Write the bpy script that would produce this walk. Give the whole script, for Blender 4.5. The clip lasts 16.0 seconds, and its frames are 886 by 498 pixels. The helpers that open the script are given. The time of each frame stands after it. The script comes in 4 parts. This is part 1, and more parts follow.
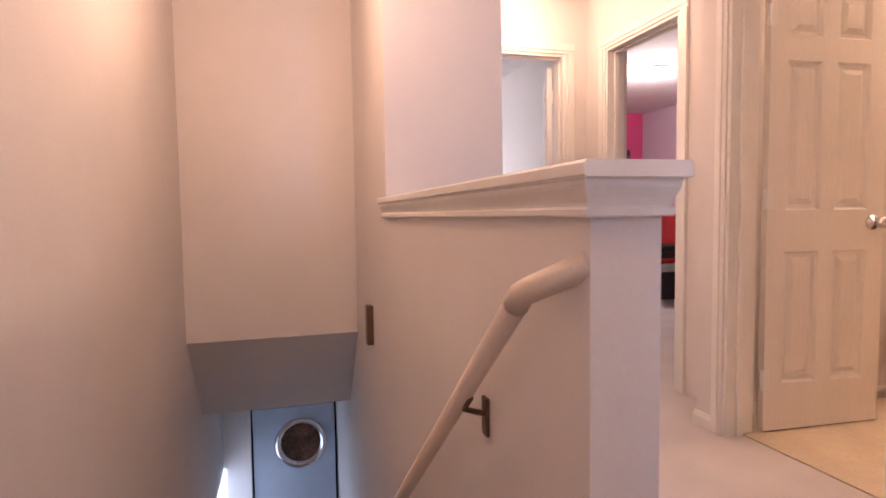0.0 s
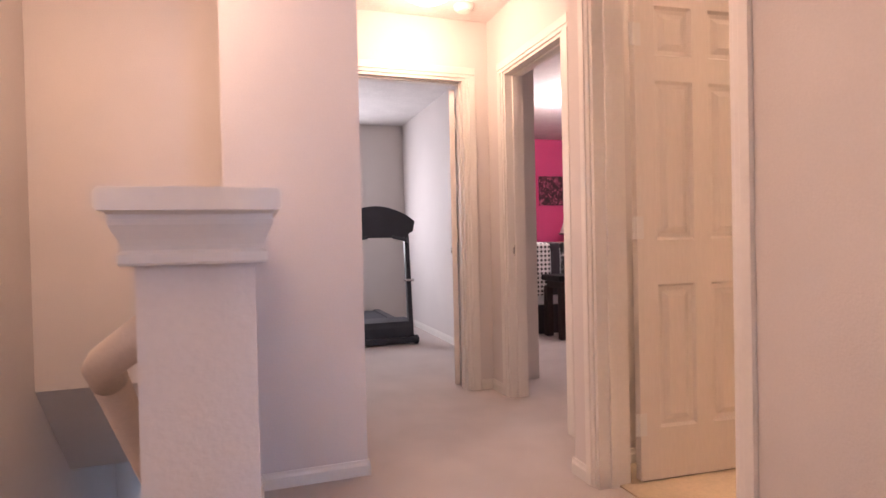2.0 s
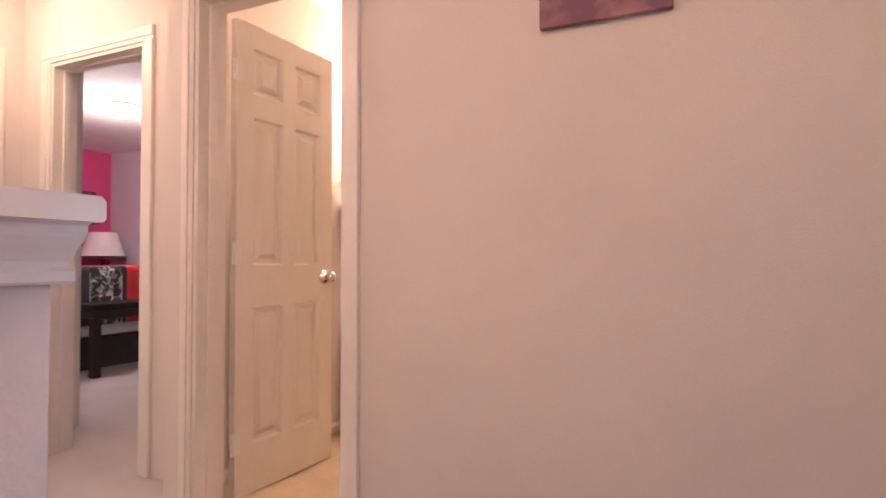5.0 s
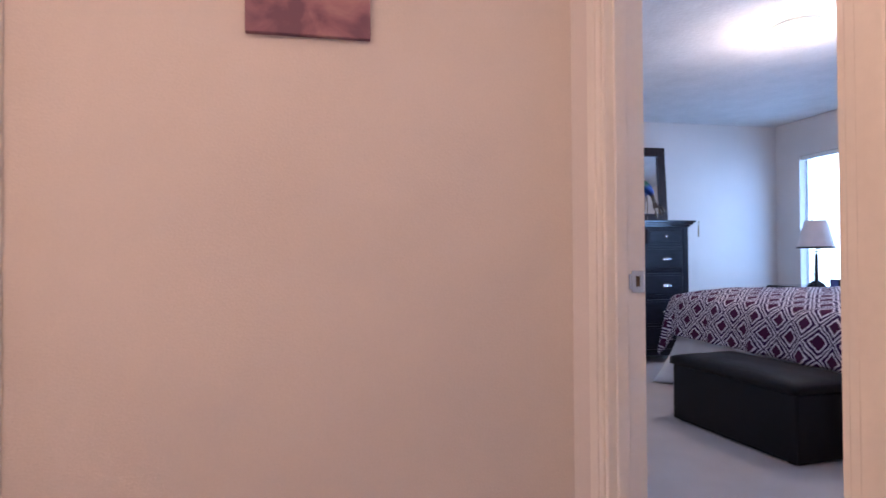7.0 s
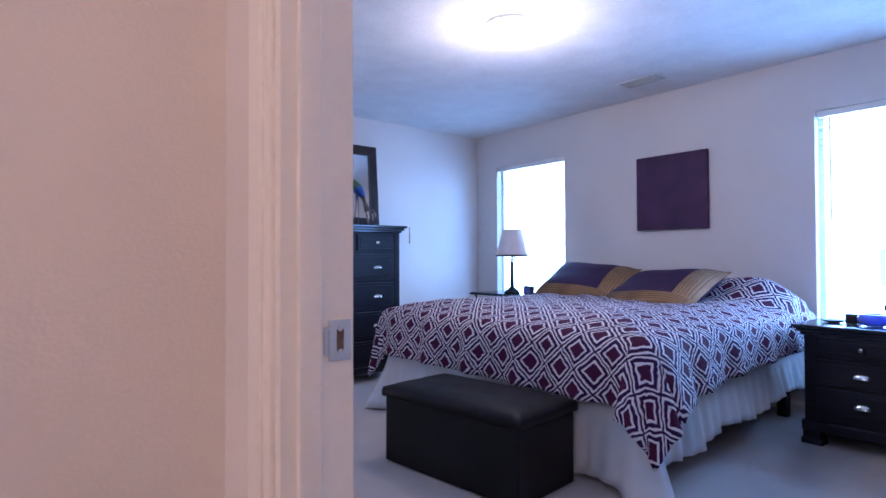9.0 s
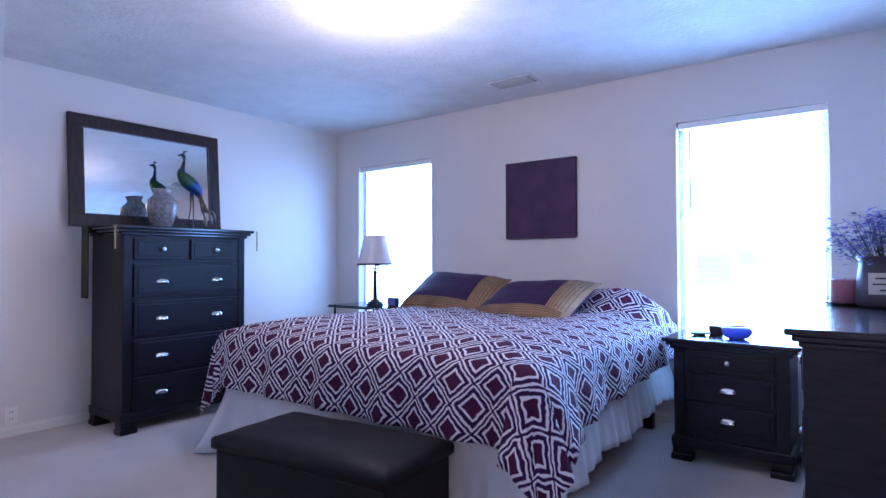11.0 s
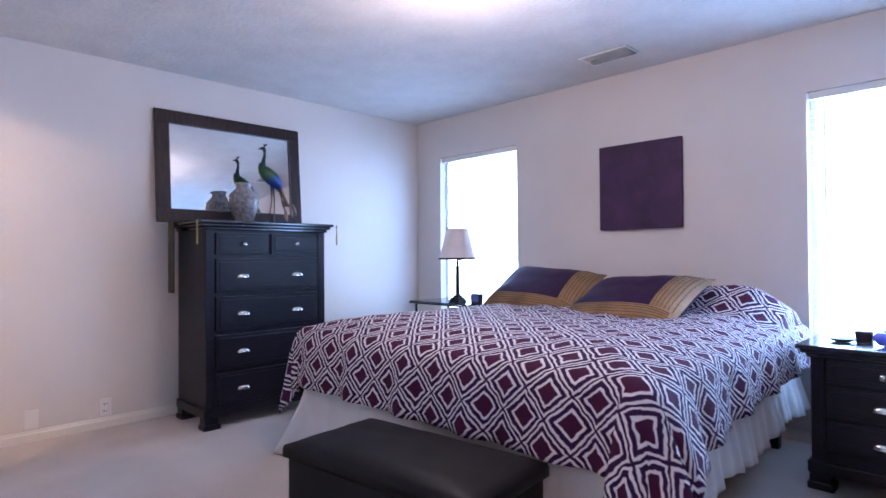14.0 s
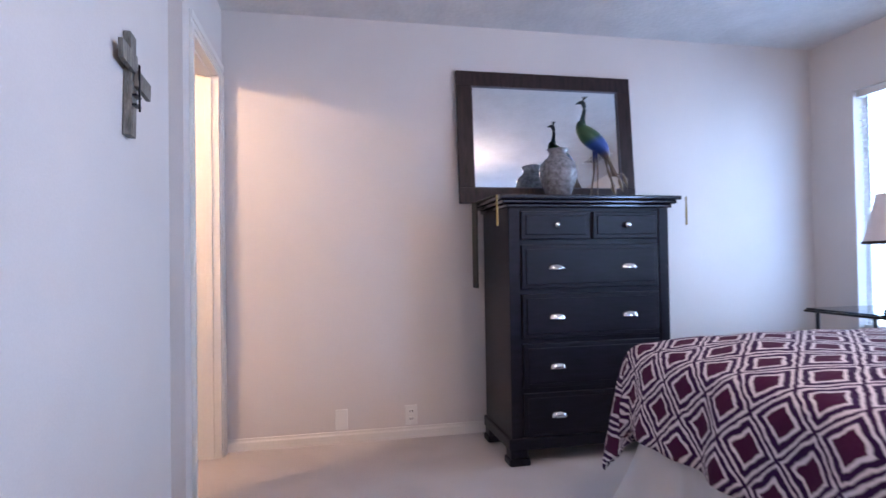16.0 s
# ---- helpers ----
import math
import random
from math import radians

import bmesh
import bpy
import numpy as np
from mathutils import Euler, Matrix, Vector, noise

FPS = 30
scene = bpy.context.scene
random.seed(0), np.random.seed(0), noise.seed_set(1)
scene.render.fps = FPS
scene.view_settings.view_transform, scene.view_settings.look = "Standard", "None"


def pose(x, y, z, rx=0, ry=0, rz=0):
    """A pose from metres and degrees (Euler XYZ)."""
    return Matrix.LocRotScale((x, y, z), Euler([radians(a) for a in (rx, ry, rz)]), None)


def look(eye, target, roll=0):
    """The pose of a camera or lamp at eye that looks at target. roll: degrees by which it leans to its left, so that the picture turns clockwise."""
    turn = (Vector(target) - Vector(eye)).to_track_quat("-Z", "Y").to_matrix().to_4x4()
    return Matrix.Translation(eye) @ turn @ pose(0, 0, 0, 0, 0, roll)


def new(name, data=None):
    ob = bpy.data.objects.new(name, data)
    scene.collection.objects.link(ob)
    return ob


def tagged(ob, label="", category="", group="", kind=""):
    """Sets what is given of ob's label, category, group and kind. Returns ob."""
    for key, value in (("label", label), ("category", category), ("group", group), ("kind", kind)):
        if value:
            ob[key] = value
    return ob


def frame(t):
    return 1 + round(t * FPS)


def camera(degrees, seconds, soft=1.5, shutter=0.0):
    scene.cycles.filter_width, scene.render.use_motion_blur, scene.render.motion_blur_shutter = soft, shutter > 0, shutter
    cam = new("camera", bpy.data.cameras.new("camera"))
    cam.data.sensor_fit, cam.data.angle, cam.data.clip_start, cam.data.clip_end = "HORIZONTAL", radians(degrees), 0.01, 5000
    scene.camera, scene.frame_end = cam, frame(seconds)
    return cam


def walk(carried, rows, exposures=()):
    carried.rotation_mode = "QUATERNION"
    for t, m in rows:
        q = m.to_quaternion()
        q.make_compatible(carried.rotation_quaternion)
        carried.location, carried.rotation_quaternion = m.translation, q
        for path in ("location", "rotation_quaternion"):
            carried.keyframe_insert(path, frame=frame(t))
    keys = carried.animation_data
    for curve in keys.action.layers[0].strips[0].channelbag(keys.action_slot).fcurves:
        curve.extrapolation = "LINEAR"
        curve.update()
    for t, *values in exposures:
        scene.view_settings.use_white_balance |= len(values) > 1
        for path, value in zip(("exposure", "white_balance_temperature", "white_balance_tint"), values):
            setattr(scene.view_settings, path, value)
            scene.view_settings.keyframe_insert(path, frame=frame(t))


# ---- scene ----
# camera and walk
cam = camera(76.2, 16.0, soft=1.5, shutter=0.25)
PATH = [
    (0, (1.484, 1.652, 0.983), (2.032, 3.572, 0.861), -0.8),
    (0.5, (1.624, 1.639, 0.975), (2.183, 3.559, 0.917), -1.0),
    (1, (1.739, 1.635, 0.966), (2.305, 3.553, 0.928), -1.2),
    (1.5, (1.906, 1.683, 0.979), (2.495, 3.594, 0.942), -1.3),
    (2, (2.042, 1.714, 0.995), (2.675, 3.611, 0.967), -1.3),
    (2.5, (2.123, 1.707, 0.996), (2.791, 3.592, 0.984), -1.4),
    (3, (2.114, 1.699, 0.991), (2.906, 3.535, 0.987), -1.2),
    (3.5, (2.052, 1.697, 0.998), (3.142, 3.374, 1.007), -0.7),
    (3.7, (2.022, 1.701, 1.0), (3.24, 3.286, 1.02), -0.7),
    (5.8, (1.58, 1.91, 0.995), (3.54, 2.308, 1.04), 0.2),
    (6, (1.57, 1.915, 0.996), (3.547, 2.217, 1.040), 0.1),
    (6.5, (1.575, 1.985, 1.01), (3.573, 1.940, 1.039), 0.0),
    (7, (1.621, 2.012, 1.014), (3.585, 1.637, 1.044), -0.3),
    (7.5, (1.734, 1.939, 1.04), (3.631, 1.305, 1.061), -0.1),
    (8, (1.918, 1.826, 1.046), (3.734, 0.987, 1.074), -0.2),
    (8.5, (2.111, 1.719, 1.064), (3.816, 0.674, 1.091), -0.4),
    (9, (2.322, 1.595, 1.065), (3.87, 0.33, 1.098), -0.2),
    (9.5, (2.427, 1.475, 1.077), (3.87, 0.091, 1.12), -0.2),
    (10, (2.511, 1.371, 1.106), (3.861, -0.104, 1.147), -0.2),
    (10.2, (2.551, 1.343, 1.118), (3.851, -0.176, 1.157), -0.2),
    (12.3, (2.707, 1.112, 1.109), (3.869, -0.515, 1.153), -0.2),
    (12.5, (2.698, 1.085, 1.112), (3.873, -0.533, 1.153), -0.3),
    (13, (2.73, 1.087, 1.105), (3.928, -0.513, 1.144), -0.4),
    (13.5, (2.793, 1.09, 1.103), (4.078, -0.443, 1.136), -0.4),
    (14, (2.858, 1.056, 1.111), (4.274, -0.356, 1.136), -0.4),
    (14.5, (2.974, 0.961, 1.12), (4.544, -0.279, 1.131), -0.5),
    (15, (3.191, 0.832, 1.044), (4.945, -0.129, 1.077), -0.5),
    (15.5, (3.461, 0.63, 1.028), (5.34, -0.057, 1.063), -0.7),
    (16, (3.789, 0.463, 1.041), (5.748, 0.065, 1.075), -0.9),
]
# the picture turns cooler as the daylit bedroom comes into view
WHITE = [(0, 0.02, 6500, 12), (5.8, 0.0, 6400, 12), (7, -0.05, 6050, 11.5), (8, -0.08, 5750, 12), (9, -0.06, 5350, 14), (10, 0.02, 5250, 15), (12.5, 0.25, 5900, 15.5), (14, 0.26, 6500, 15), (15.5, 0.24, 6950, 15.5), (16, 0.22, 6950, 15.5)]
walk(cam, [(t, look(eye, target, roll)) for t, eye, target, roll in PATH], WHITE)

# ---------------------------------------------------------------- light
world = bpy.data.worlds.new("sky")
scene.world = world
world.use_nodes = True
wn = world.node_tree
sky = wn.nodes.new("ShaderNodeTexSky")
sky.sky_type, sky.sun_disc, sky.sun_elevation, sky.sun_rotation = "NISHITA", False, radians(50), radians(200)
wn.links.new(sky.outputs[0], wn.nodes["Background"].inputs[0])
wn.nodes["Background"].inputs[1].default_value = 0.1
WARM, BULB, DAY = (1.0, 0.63, 0.455), (1.0, 0.82, 0.76), (0.28, 0.52, 1.0)


def lamp_at(name, x, y, z, watts, color, size=0.12):
    data = bpy.data.lights.new(name, "POINT")
    data.energy, data.color, data.shadow_soft_size = watts, color, size
    new(name, data).location = (x, y, z)


def window_light(name, m, w, h, watts, color=DAY):
    data = bpy.data.lights.new(name, "AREA")
    data.shape, data.size, data.size_y, data.energy, data.color = "RECTANGLE", w, h, watts, color
    new(name, data).matrix_world = m


lamp_at("hall_bulb", 3.0, 4.75, 2.2, 19, WARM)
lamp_at("landing_bulb", 1.42, 3.75, 2.2, 34, WARM)
# unseen lamp added to brighten the bathroom door and the east wall
lamp_at("hall_south_fill", 1.75, 1.95, 2.2, 16, WARM)
lamp_at("bath_bulb", 4.85, 3.50, 2.02, 86, (1.0, 0.66, 0.46))
lamp_at("pink_room_bulb", 5.2, 6.7, 2.2, 72, (1.0, 0.84, 0.84))
lamp_at("bedroom_bulb", 4.62, -0.8, 2.12, 26, BULB)
lamp_at("closet_bulb", 6.02, 1.85, 2.15, 56, (1.0, 0.72, 0.50), 0.05)
window_light("window_1_daylight", pose(6.295, -2.925, 1.28, 90, 0, 0), 0.90, 1.46, 47)
window_light("window_2_daylight", pose(3.255, -2.925, 1.28, 90, 0, 0), 0.85, 1.46, 114)
window_light("room_window_daylight", pose(2.55, 8.56, 1.4, -90, 0, 0), 0.7, 1.2, 56, (0.92, 0.87, 0.97))
# area lamp added at an unseen landing window, cool light for south-facing surfaces
window_light("landing_cool_fill", pose(1.45, 1.165, 1.43, 90, 0, 0), 0.72, 0.98, 2.7, (0.62, 0.66, 1.0))
# area lamp added to light the entry below, no window is modelled there
window_light("entry_fill", pose(0.95, 6.35, -1.5, 0, 90, 0), 0.5, 1.2, 13, (0.52, 0.68, 1.0))

# ---------------------------------------------------------------- materials


def mat(name, color, rough=0.6, metal=0.0, vary=0.08, scale=6.0, fine=180.0, bump=0.15, second=None, coat=0.0, sheen=0.0, stretch=(1, 1, 1), gloss=0.5):
    m = bpy.data.materials.new(name)
    m.use_nodes = True
    t = m.node_tree
    b = t.nodes["Principled BSDF"]
    b.inputs["Roughness"].default_value, b.inputs["Metallic"].default_value = rough, metal
    b.inputs["Coat Weight"].default_value, b.inputs["Sheen Weight"].default_value = coat, sheen
    b.inputs["Specular IOR Level"].default_value = gloss
    co, mp = t.nodes.new("ShaderNodeTexCoord"), t.nodes.new("ShaderNodeMapping")
    mp.inputs["Scale"].default_value = stretch
    t.links.new(co.outputs["Object"], mp.inputs[0])
    big, small = t.nodes.new("ShaderNodeTexNoise"), t.nodes.new("ShaderNodeTexNoise")
    for n, s, d in ((big, scale, 4), (small, fine, 3)):
        n.inputs["Scale"].default_value, n.inputs["Detail"].default_value = s, d
        t.links.new(mp.outputs[0], n.inputs["Vector"])
    mix = t.nodes.new("ShaderNodeMix")
    mix.data_type = "RGBA"
    other = second or tuple(c * (1 - 2.2 * vary) for c in color)
    mix.inputs["A"].default_value, mix.inputs["B"].default_value = (*other, 1), (*(min(1, c * (1 + vary)) for c in color), 1)
    avg = t.nodes.new("ShaderNodeMath")
    avg.operation = "MULTIPLY_ADD"
    avg.inputs[1].default_value = 0.35
    t.links.new(small.outputs[0], avg.inputs[0])
    sc = t.nodes.new("ShaderNodeMath")
    sc.operation, sc.inputs[1].default_value = "MULTIPLY", 0.65
    t.links.new(big.outputs[0], sc.inputs[0])
    t.links.new(sc.outputs[0], avg.inputs[2])
    rng = t.nodes.new("ShaderNodeMapRange")
    rng.inputs[1].default_value, rng.inputs[2].default_value = 0.32, 0.68
    t.links.new(avg.outputs[0], rng.inputs[0])
    t.links.new(rng.outputs[0], mix.inputs["Factor"])
    t.links.new(mix.outputs["Result"], b.inputs["Base Color"])
    if bump:
        bp = t.nodes.new("ShaderNodeBump")
        bp.inputs["Strength"].default_value, bp.inputs["Distance"].default_value = bump, 0.004
        t.links.new(small.outputs[0], bp.inputs["Height"])
        t.links.new(bp.outputs[0], b.inputs["Normal"])
    return m


def glow(name, color, strength):
    m = bpy.data.materials.new(name)
    m.use_nodes = True
    b = m.node_tree.nodes["Principled BSDF"]
    b.inputs["Base Color"].default_value = (0.9, 0.88, 0.85, 1)
    b.inputs["Emission Color"].default_value, b.inputs["Emission Strength"].default_value = (*color, 1), strength
    return m


def clear(name, color, rough=0.02, weight=1.0):
    m = bpy.data.materials.new(name)
    m.use_nodes = True
    b = m.node_tree.nodes["Principled BSDF"]
    b.inputs["Base Color"].default_value, b.inputs["Roughness"].default_value = (*color, 1), rough
    b.inputs["Transmission Weight"].default_value, b.inputs["IOR"].default_value = weight, 1.45
    return m


PAINT = mat("wall_paint", (0.66, 0.61, 0.58), 0.75, vary=0.03, scale=1.6, fine=150, bump=0.22)
CEIL = mat("ceiling_texture", (0.68, 0.65, 0.63), 0.85, vary=0.05, scale=5, fine=38, bump=0.9)
TRIM = mat("trim_paint", (0.74, 0.70, 0.65), 0.38, vary=0.03, scale=3, fine=60, bump=0.05)
DOORP = mat("door_paint", (0.74, 0.68, 0.62), 0.30, vary=0.04, scale=3, fine=90, bump=0.08, stretch=(1, 1, 0.15))
CARPET = mat("carpet_pile", (0.52, 0.455, 0.43), 0.95, vary=0.07, scale=3.5, fine=420, bump=1.0, sheen=0.3)
VINYL = mat("bath_vinyl", (0.52, 0.42, 0.30), 0.4, vary=0.1, scale=4, fine=60, bump=0.1)
PINKP = mat("pink_paint", (0.68, 0.075, 0.23), 0.7, vary=0.04, scale=2, fine=150, bump=0.2)
LILAC = mat("lilac_paint", (0.60, 0.52, 0.60), 0.7, vary=0.03, scale=2, fine=150, bump=0.2)
BLACKW = mat("black_stained_wood", (0.009, 0.007, 0.015), 0.38, vary=0.35, scale=9, fine=50, bump=0.08, stretch=(1, 1, 6), gloss=0.3)
BLACKT = mat("polished_black_wood", (0.010, 0.008, 0.016), 0.2, vary=0.3, scale=9, fine=50, bump=0.03, coat=0.2)
LEATHER = mat("dark_leather", (0.0065, 0.0045, 0.006), 0.46, vary=0.35, scale=7, fine=260, bump=0.4, gloss=0.22)
FRAMEW = mat("dark_brown_wood", (0.030, 0.014, 0.013), 0.5, gloss=0.3, vary=0.35, scale=8, fine=60, bump=0.12, stretch=(1, 6, 1))
CHROME = mat("brushed_nickel", (0.72, 0.70, 0.68), 0.22, 1.0, vary=0.05, fine=200, bump=0.02)
LINEN = mat("white_linen", (0.66, 0.66, 0.68), 0.9, vary=0.05, scale=5, fine=500, bump=0.3, sheen=0.2)
PURPLE = mat("purple_taffeta", (0.032, 0.010, 0.048), 0.65, vary=0.2, scale=12, fine=300, bump=0.2, gloss=0.25)
GOLDC = mat("gold_stripe_cloth", (0.30, 0.17, 0.08), 0.6, vary=0.3, scale=4, fine=120, bump=0.3, stretch=(1, 1, 1))
CANVAS = mat("purple_canvas", (0.055, 0.016, 0.060), 0.7, vary=0.35, scale=5, fine=300, bump=0.3, second=(0.02, 0.008, 0.035))
SHADE = mat("cream_lamp_shade", (0.78, 0.70, 0.69), 0.8, vary=0.05, scale=8, fine=400, bump=0.2)
IRON = mat("dark_bronze", (0.020, 0.018, 0.022), 0.35, 0.6, vary=0.2, fine=120, bump=0.05)
PLASTICB = mat("black_plastic", (0.022, 0.024, 0.034), 0.42, vary=0.15, fine=200, bump=0.1)
BELT = mat("rubber_belt", (0.03, 0.033, 0.045), 0.6, vary=0.15, fine=300, bump=0.2)
WHITEP = mat("white_plastic", (0.75, 0.73, 0.70), 0.4, vary=0.03, bump=0.03)
RAILW = mat("painted_handrail", (0.58, 0.47, 0.38), 0.4, vary=0.05, bump=0.05)
WOODR = mat("cherry_cabinet_wood", (0.42, 0.13, 0.055), 0.4, vary=0.2, scale=6, fine=40, bump=0.06, stretch=(4, 4, 0.6))
STONE = mat("grey_worktop", (0.42, 0.36, 0.30), 0.4, vary=0.2, scale=30, fine=90, bump=0.05)
DOORG = mat("grey_entry_door", (0.42, 0.47, 0.55), 0.5, vary=0.04, bump=0.05)
STITCH = mat("brown_stitching", (0.13, 0.075, 0.04), 0.7, vary=0.2, bump=0.1)
BRONZE = mat("brown_bronze", (0.15, 0.085, 0.05), 0.4, 0.4, vary=0.2, bump=0.05)
MIRROR = mat("mirror_glass", (0.86, 0.89, 0.90), 0.015, 1.0, vary=0.0, bump=0)
BLUEG = clear("blue_glass", (0.24, 0.30, 0.85), 0.2, 0.45)
PANE = clear("smoked_table_glass", (0.03, 0.05, 0.07), 0.04, 0.35)
OLIVE = mat("olive_runner_cloth", (0.030, 0.028, 0.018), 0.8, vary=0.25, fine=300, bump=0.3)
TASSEL = mat("gold_tassel", (0.32, 0.22, 0.07), 0.6, vary=0.2, fine=300, bump=0.4)
GREYWOOD = mat("weathered_grey_wood", (0.22, 0.20, 0.17), 0.75, vary=0.3, scale=12, fine=60, bump=0.4, stretch=(6, 6, 1))
MOSAIC = mat("mottled_glass_mosaic", (0.21, 0.21, 0.23), 0.12, vary=0.4, scale=40, fine=90, bump=0.6, second=(0.09, 0.085, 0.085))
CANDLE = mat("mauve_candle_wax", (0.30, 0.12, 0.16), 0.5, vary=0.1, bump=0.1)
TIN = mat("dull_violet_tin", (0.10, 0.085, 0.11), 0.5, 0.3, vary=0.2, bump=0.1)
CARD = mat("cream_card", (0.62, 0.58, 0.55), 0.8, vary=0.05, bump=0.1)
INK = mat("dark_ink", (0.04, 0.03, 0.04), 0.8, bump=0)
LEAF = mat("green_stem", (0.05, 0.09, 0.03), 0.6, vary=0.2, bump=0)
PETAL = mat("violet_petals", (0.20, 0.16, 0.48), 0.7, vary=0.25, scale=40, bump=0)
DIMGLASS = mat("brown_obscure_glass", (0.10, 0.05, 0.03), 0.25, vary=0.5, scale=9, fine=40, bump=0.3, stretch=(1, 1, 6))
DOME = glow("lit_glass_dome", (1.0, 0.86, 0.74), 9.0)
DOMEH = glow("lit_hall_dome", (1.0, 0.74, 0.56), 9.0)


def paint_art(name, a, b, c, scale):
    m = bpy.data.materials.new(name)
    m.use_nodes = True
    t = m.node_tree
    bs = t.nodes["Principled BSDF"]
    bs.inputs["Roughness"].default_value = 0.6
    co, nz, ramp = t.nodes.new("ShaderNodeTexCoord"), t.nodes.new("ShaderNodeTexNoise"), t.nodes.new("ShaderNodeValToRGB")
    nz.inputs["Scale"].default_value, nz.inputs["Detail"].default_value, nz.inputs["Distortion"].default_value = scale, 5, 1.2
    t.links.new(co.outputs["Object"], nz.inputs["Vector"])
    t.links.new(nz.outputs[0], ramp.inputs[0])
    e = ramp.color_ramp.elements
    e[0].position, e[0].color, e[1].position, e[1].color = 0.36, (*a, 1), 0.66, (*c, 1)
    k = ramp.color_ramp.elements.new(0.5)
    k.color = (*b, 1)
    t.links.new(ramp.outputs[0], bs.inputs["Base Color"])
    return m


ARTHALL = paint_art("abstract_mauve_paint", (0.16, 0.07, 0.11), (0.30, 0.14, 0.18), (0.44, 0.26, 0.24), 5)
ARTPINK = paint_art("dark_pattern_print", (0.03, 0.01, 0.015), (0.09, 0.02, 0.035), (0.50, 0.12, 0.20), 14)
DAMASK = paint_art("black_white_damask", (0.02, 0.02, 0.02), (0.03, 0.03, 0.03), (0.75, 0.72, 0.72), 16)


def math_node(t, op, a, b=None):
    n = t.nodes.new("ShaderNodeMath")
    n.operation = op
    for i, v in enumerate((a, b)):
        if v is None:
            continue
        if isinstance(v, (int, float)):
            n.inputs[i].default_value = v
        else:
            t.links.new(v, n.inputs[i])
    return n.outputs[0]


def band(t, v, lo, hi, soft=0.012):
    """1 between lo and hi, with woven-soft edges."""
    outs = []
    for a, b in ((lo - soft, lo + soft), (hi + soft, hi - soft)):
        n = t.nodes.new("ShaderNodeMapRange")
        n.inputs[1].default_value, n.inputs[2].default_value = a, b
        t.links.new(v, n.inputs[0])
        outs.append(n.outputs[0])
    return math_node(t, "MULTIPLY", outs[0], outs[1])


def quilt_material():
    m = bpy.data.materials.new("diamond_print_cotton")
    m.use_nodes = True
    t = m.node_tree
    b = t.nodes["Principled BSDF"]
    b.inputs["Roughness"].default_value, b.inputs["Specular IOR Level"].default_value = 0.85, 0.2
    uv, sep, wob = t.nodes.new("ShaderNodeUVMap"), t.nodes.new("ShaderNodeSeparateXYZ"), t.nodes.new("ShaderNodeTexNoise")
    wob.inputs["Scale"].default_value, wob.inputs["Detail"].default_value = 3.2, 2
    t.links.new(uv.outputs[0], wob.inputs["Vector"])
    sh = t.nodes.new("ShaderNodeVectorMath")
    sh.operation = "MULTIPLY_ADD"
    sh.inputs[1].default_value = (0.16, 0.16, 0)
    t.links.new(wob.outputs["Color"], sh.inputs[0])
    t.links.new(uv.outputs[0], sh.inputs[2])
    t.links.new(sh.outputs[0], sep.inputs[0])
    ds = [math_node(t, "ABSOLUTE", math_node(t, "SUBTRACT", math_node(t, "FRACT", sep.outputs[i]), 0.5)) for i in (0, 1)]
    d = math_node(t, "MAXIMUM", ds[0], ds[1])
    white = math_node(t, "MAXIMUM", band(t, d, 0.225, 0.295), band(t, d, 0.405, 0.465))
    inner = band(t, d, -0.2, 0.24)
    mix1, mix2 = t.nodes.new("ShaderNodeMix"), t.nodes.new("ShaderNodeMix")
    for n in (mix1, mix2):
        n.data_type = "RGBA"
    mix1.inputs["A"].default_value, mix1.inputs["B"].default_value = (0.030, 0.006, 0.046, 1), (0.058, 0.007, 0.036, 1)
    mix2.inputs["B"].default_value = (0.68, 0.61, 0.64, 1)
    t.links.new(inner, mix1.inputs["Factor"])
    t.links.new(mix1.outputs["Result"], mix2.inputs["A"])
    t.links.new(white, mix2.inputs["Factor"])
    t.links.new(mix2.outputs["Result"], b.inputs["Base Color"])
    nz, bp = t.nodes.new("ShaderNodeTexNoise"), t.nodes.new("ShaderNodeBump")
    nz.inputs["Scale"].default_value, nz.inputs["Detail"].default_value = 2.2, 6
    bp.inputs["Strength"].default_value, bp.inputs["Distance"].default_value = 0.5, 0.02
    t.links.new(uv.outputs[0], nz.inputs["Vector"])
    t.links.new(nz.outputs[0], bp.inputs["Height"])
    t.links.new(bp.outputs[0], b.inputs["Normal"])
    return m


def dot_material():
    m = bpy.data.materials.new("polka_dot_cotton")
    m.use_nodes = True
    t = m.node_tree
    co, vo, rp = t.nodes.new("ShaderNodeTexCoord"), t.nodes.new("ShaderNodeTexVoronoi"), t.nodes.new("ShaderNodeMapRange")
    vo.inputs["Scale"].default_value, vo.inputs["Randomness"].default_value = 22, 0.0
    rp.inputs[1].default_value, rp.inputs[2].default_value = 0.30, 0.36
    mx = t.nodes.new("ShaderNodeMix")
    mx.data_type = "RGBA"
    mx.inputs["A"].default_value, mx.inputs["B"].default_value = (0.02, 0.02, 0.02, 1), (0.75, 0.70, 0.70, 1)
    t.links.new(co.outputs["Object"], vo.inputs["Vector"])
    t.links.new(vo.outputs["Distance"], rp.inputs[0])
    t.links.new(rp.outputs[0], mx.inputs["Factor"])
    t.links.new(mx.outputs["Result"], t.nodes["Principled BSDF"].inputs["Base Color"])
    t.nodes["Principled BSDF"].inputs["Roughness"].default_value = 0.85
    return m


QUILT, DOTS = quilt_material(), dot_material()


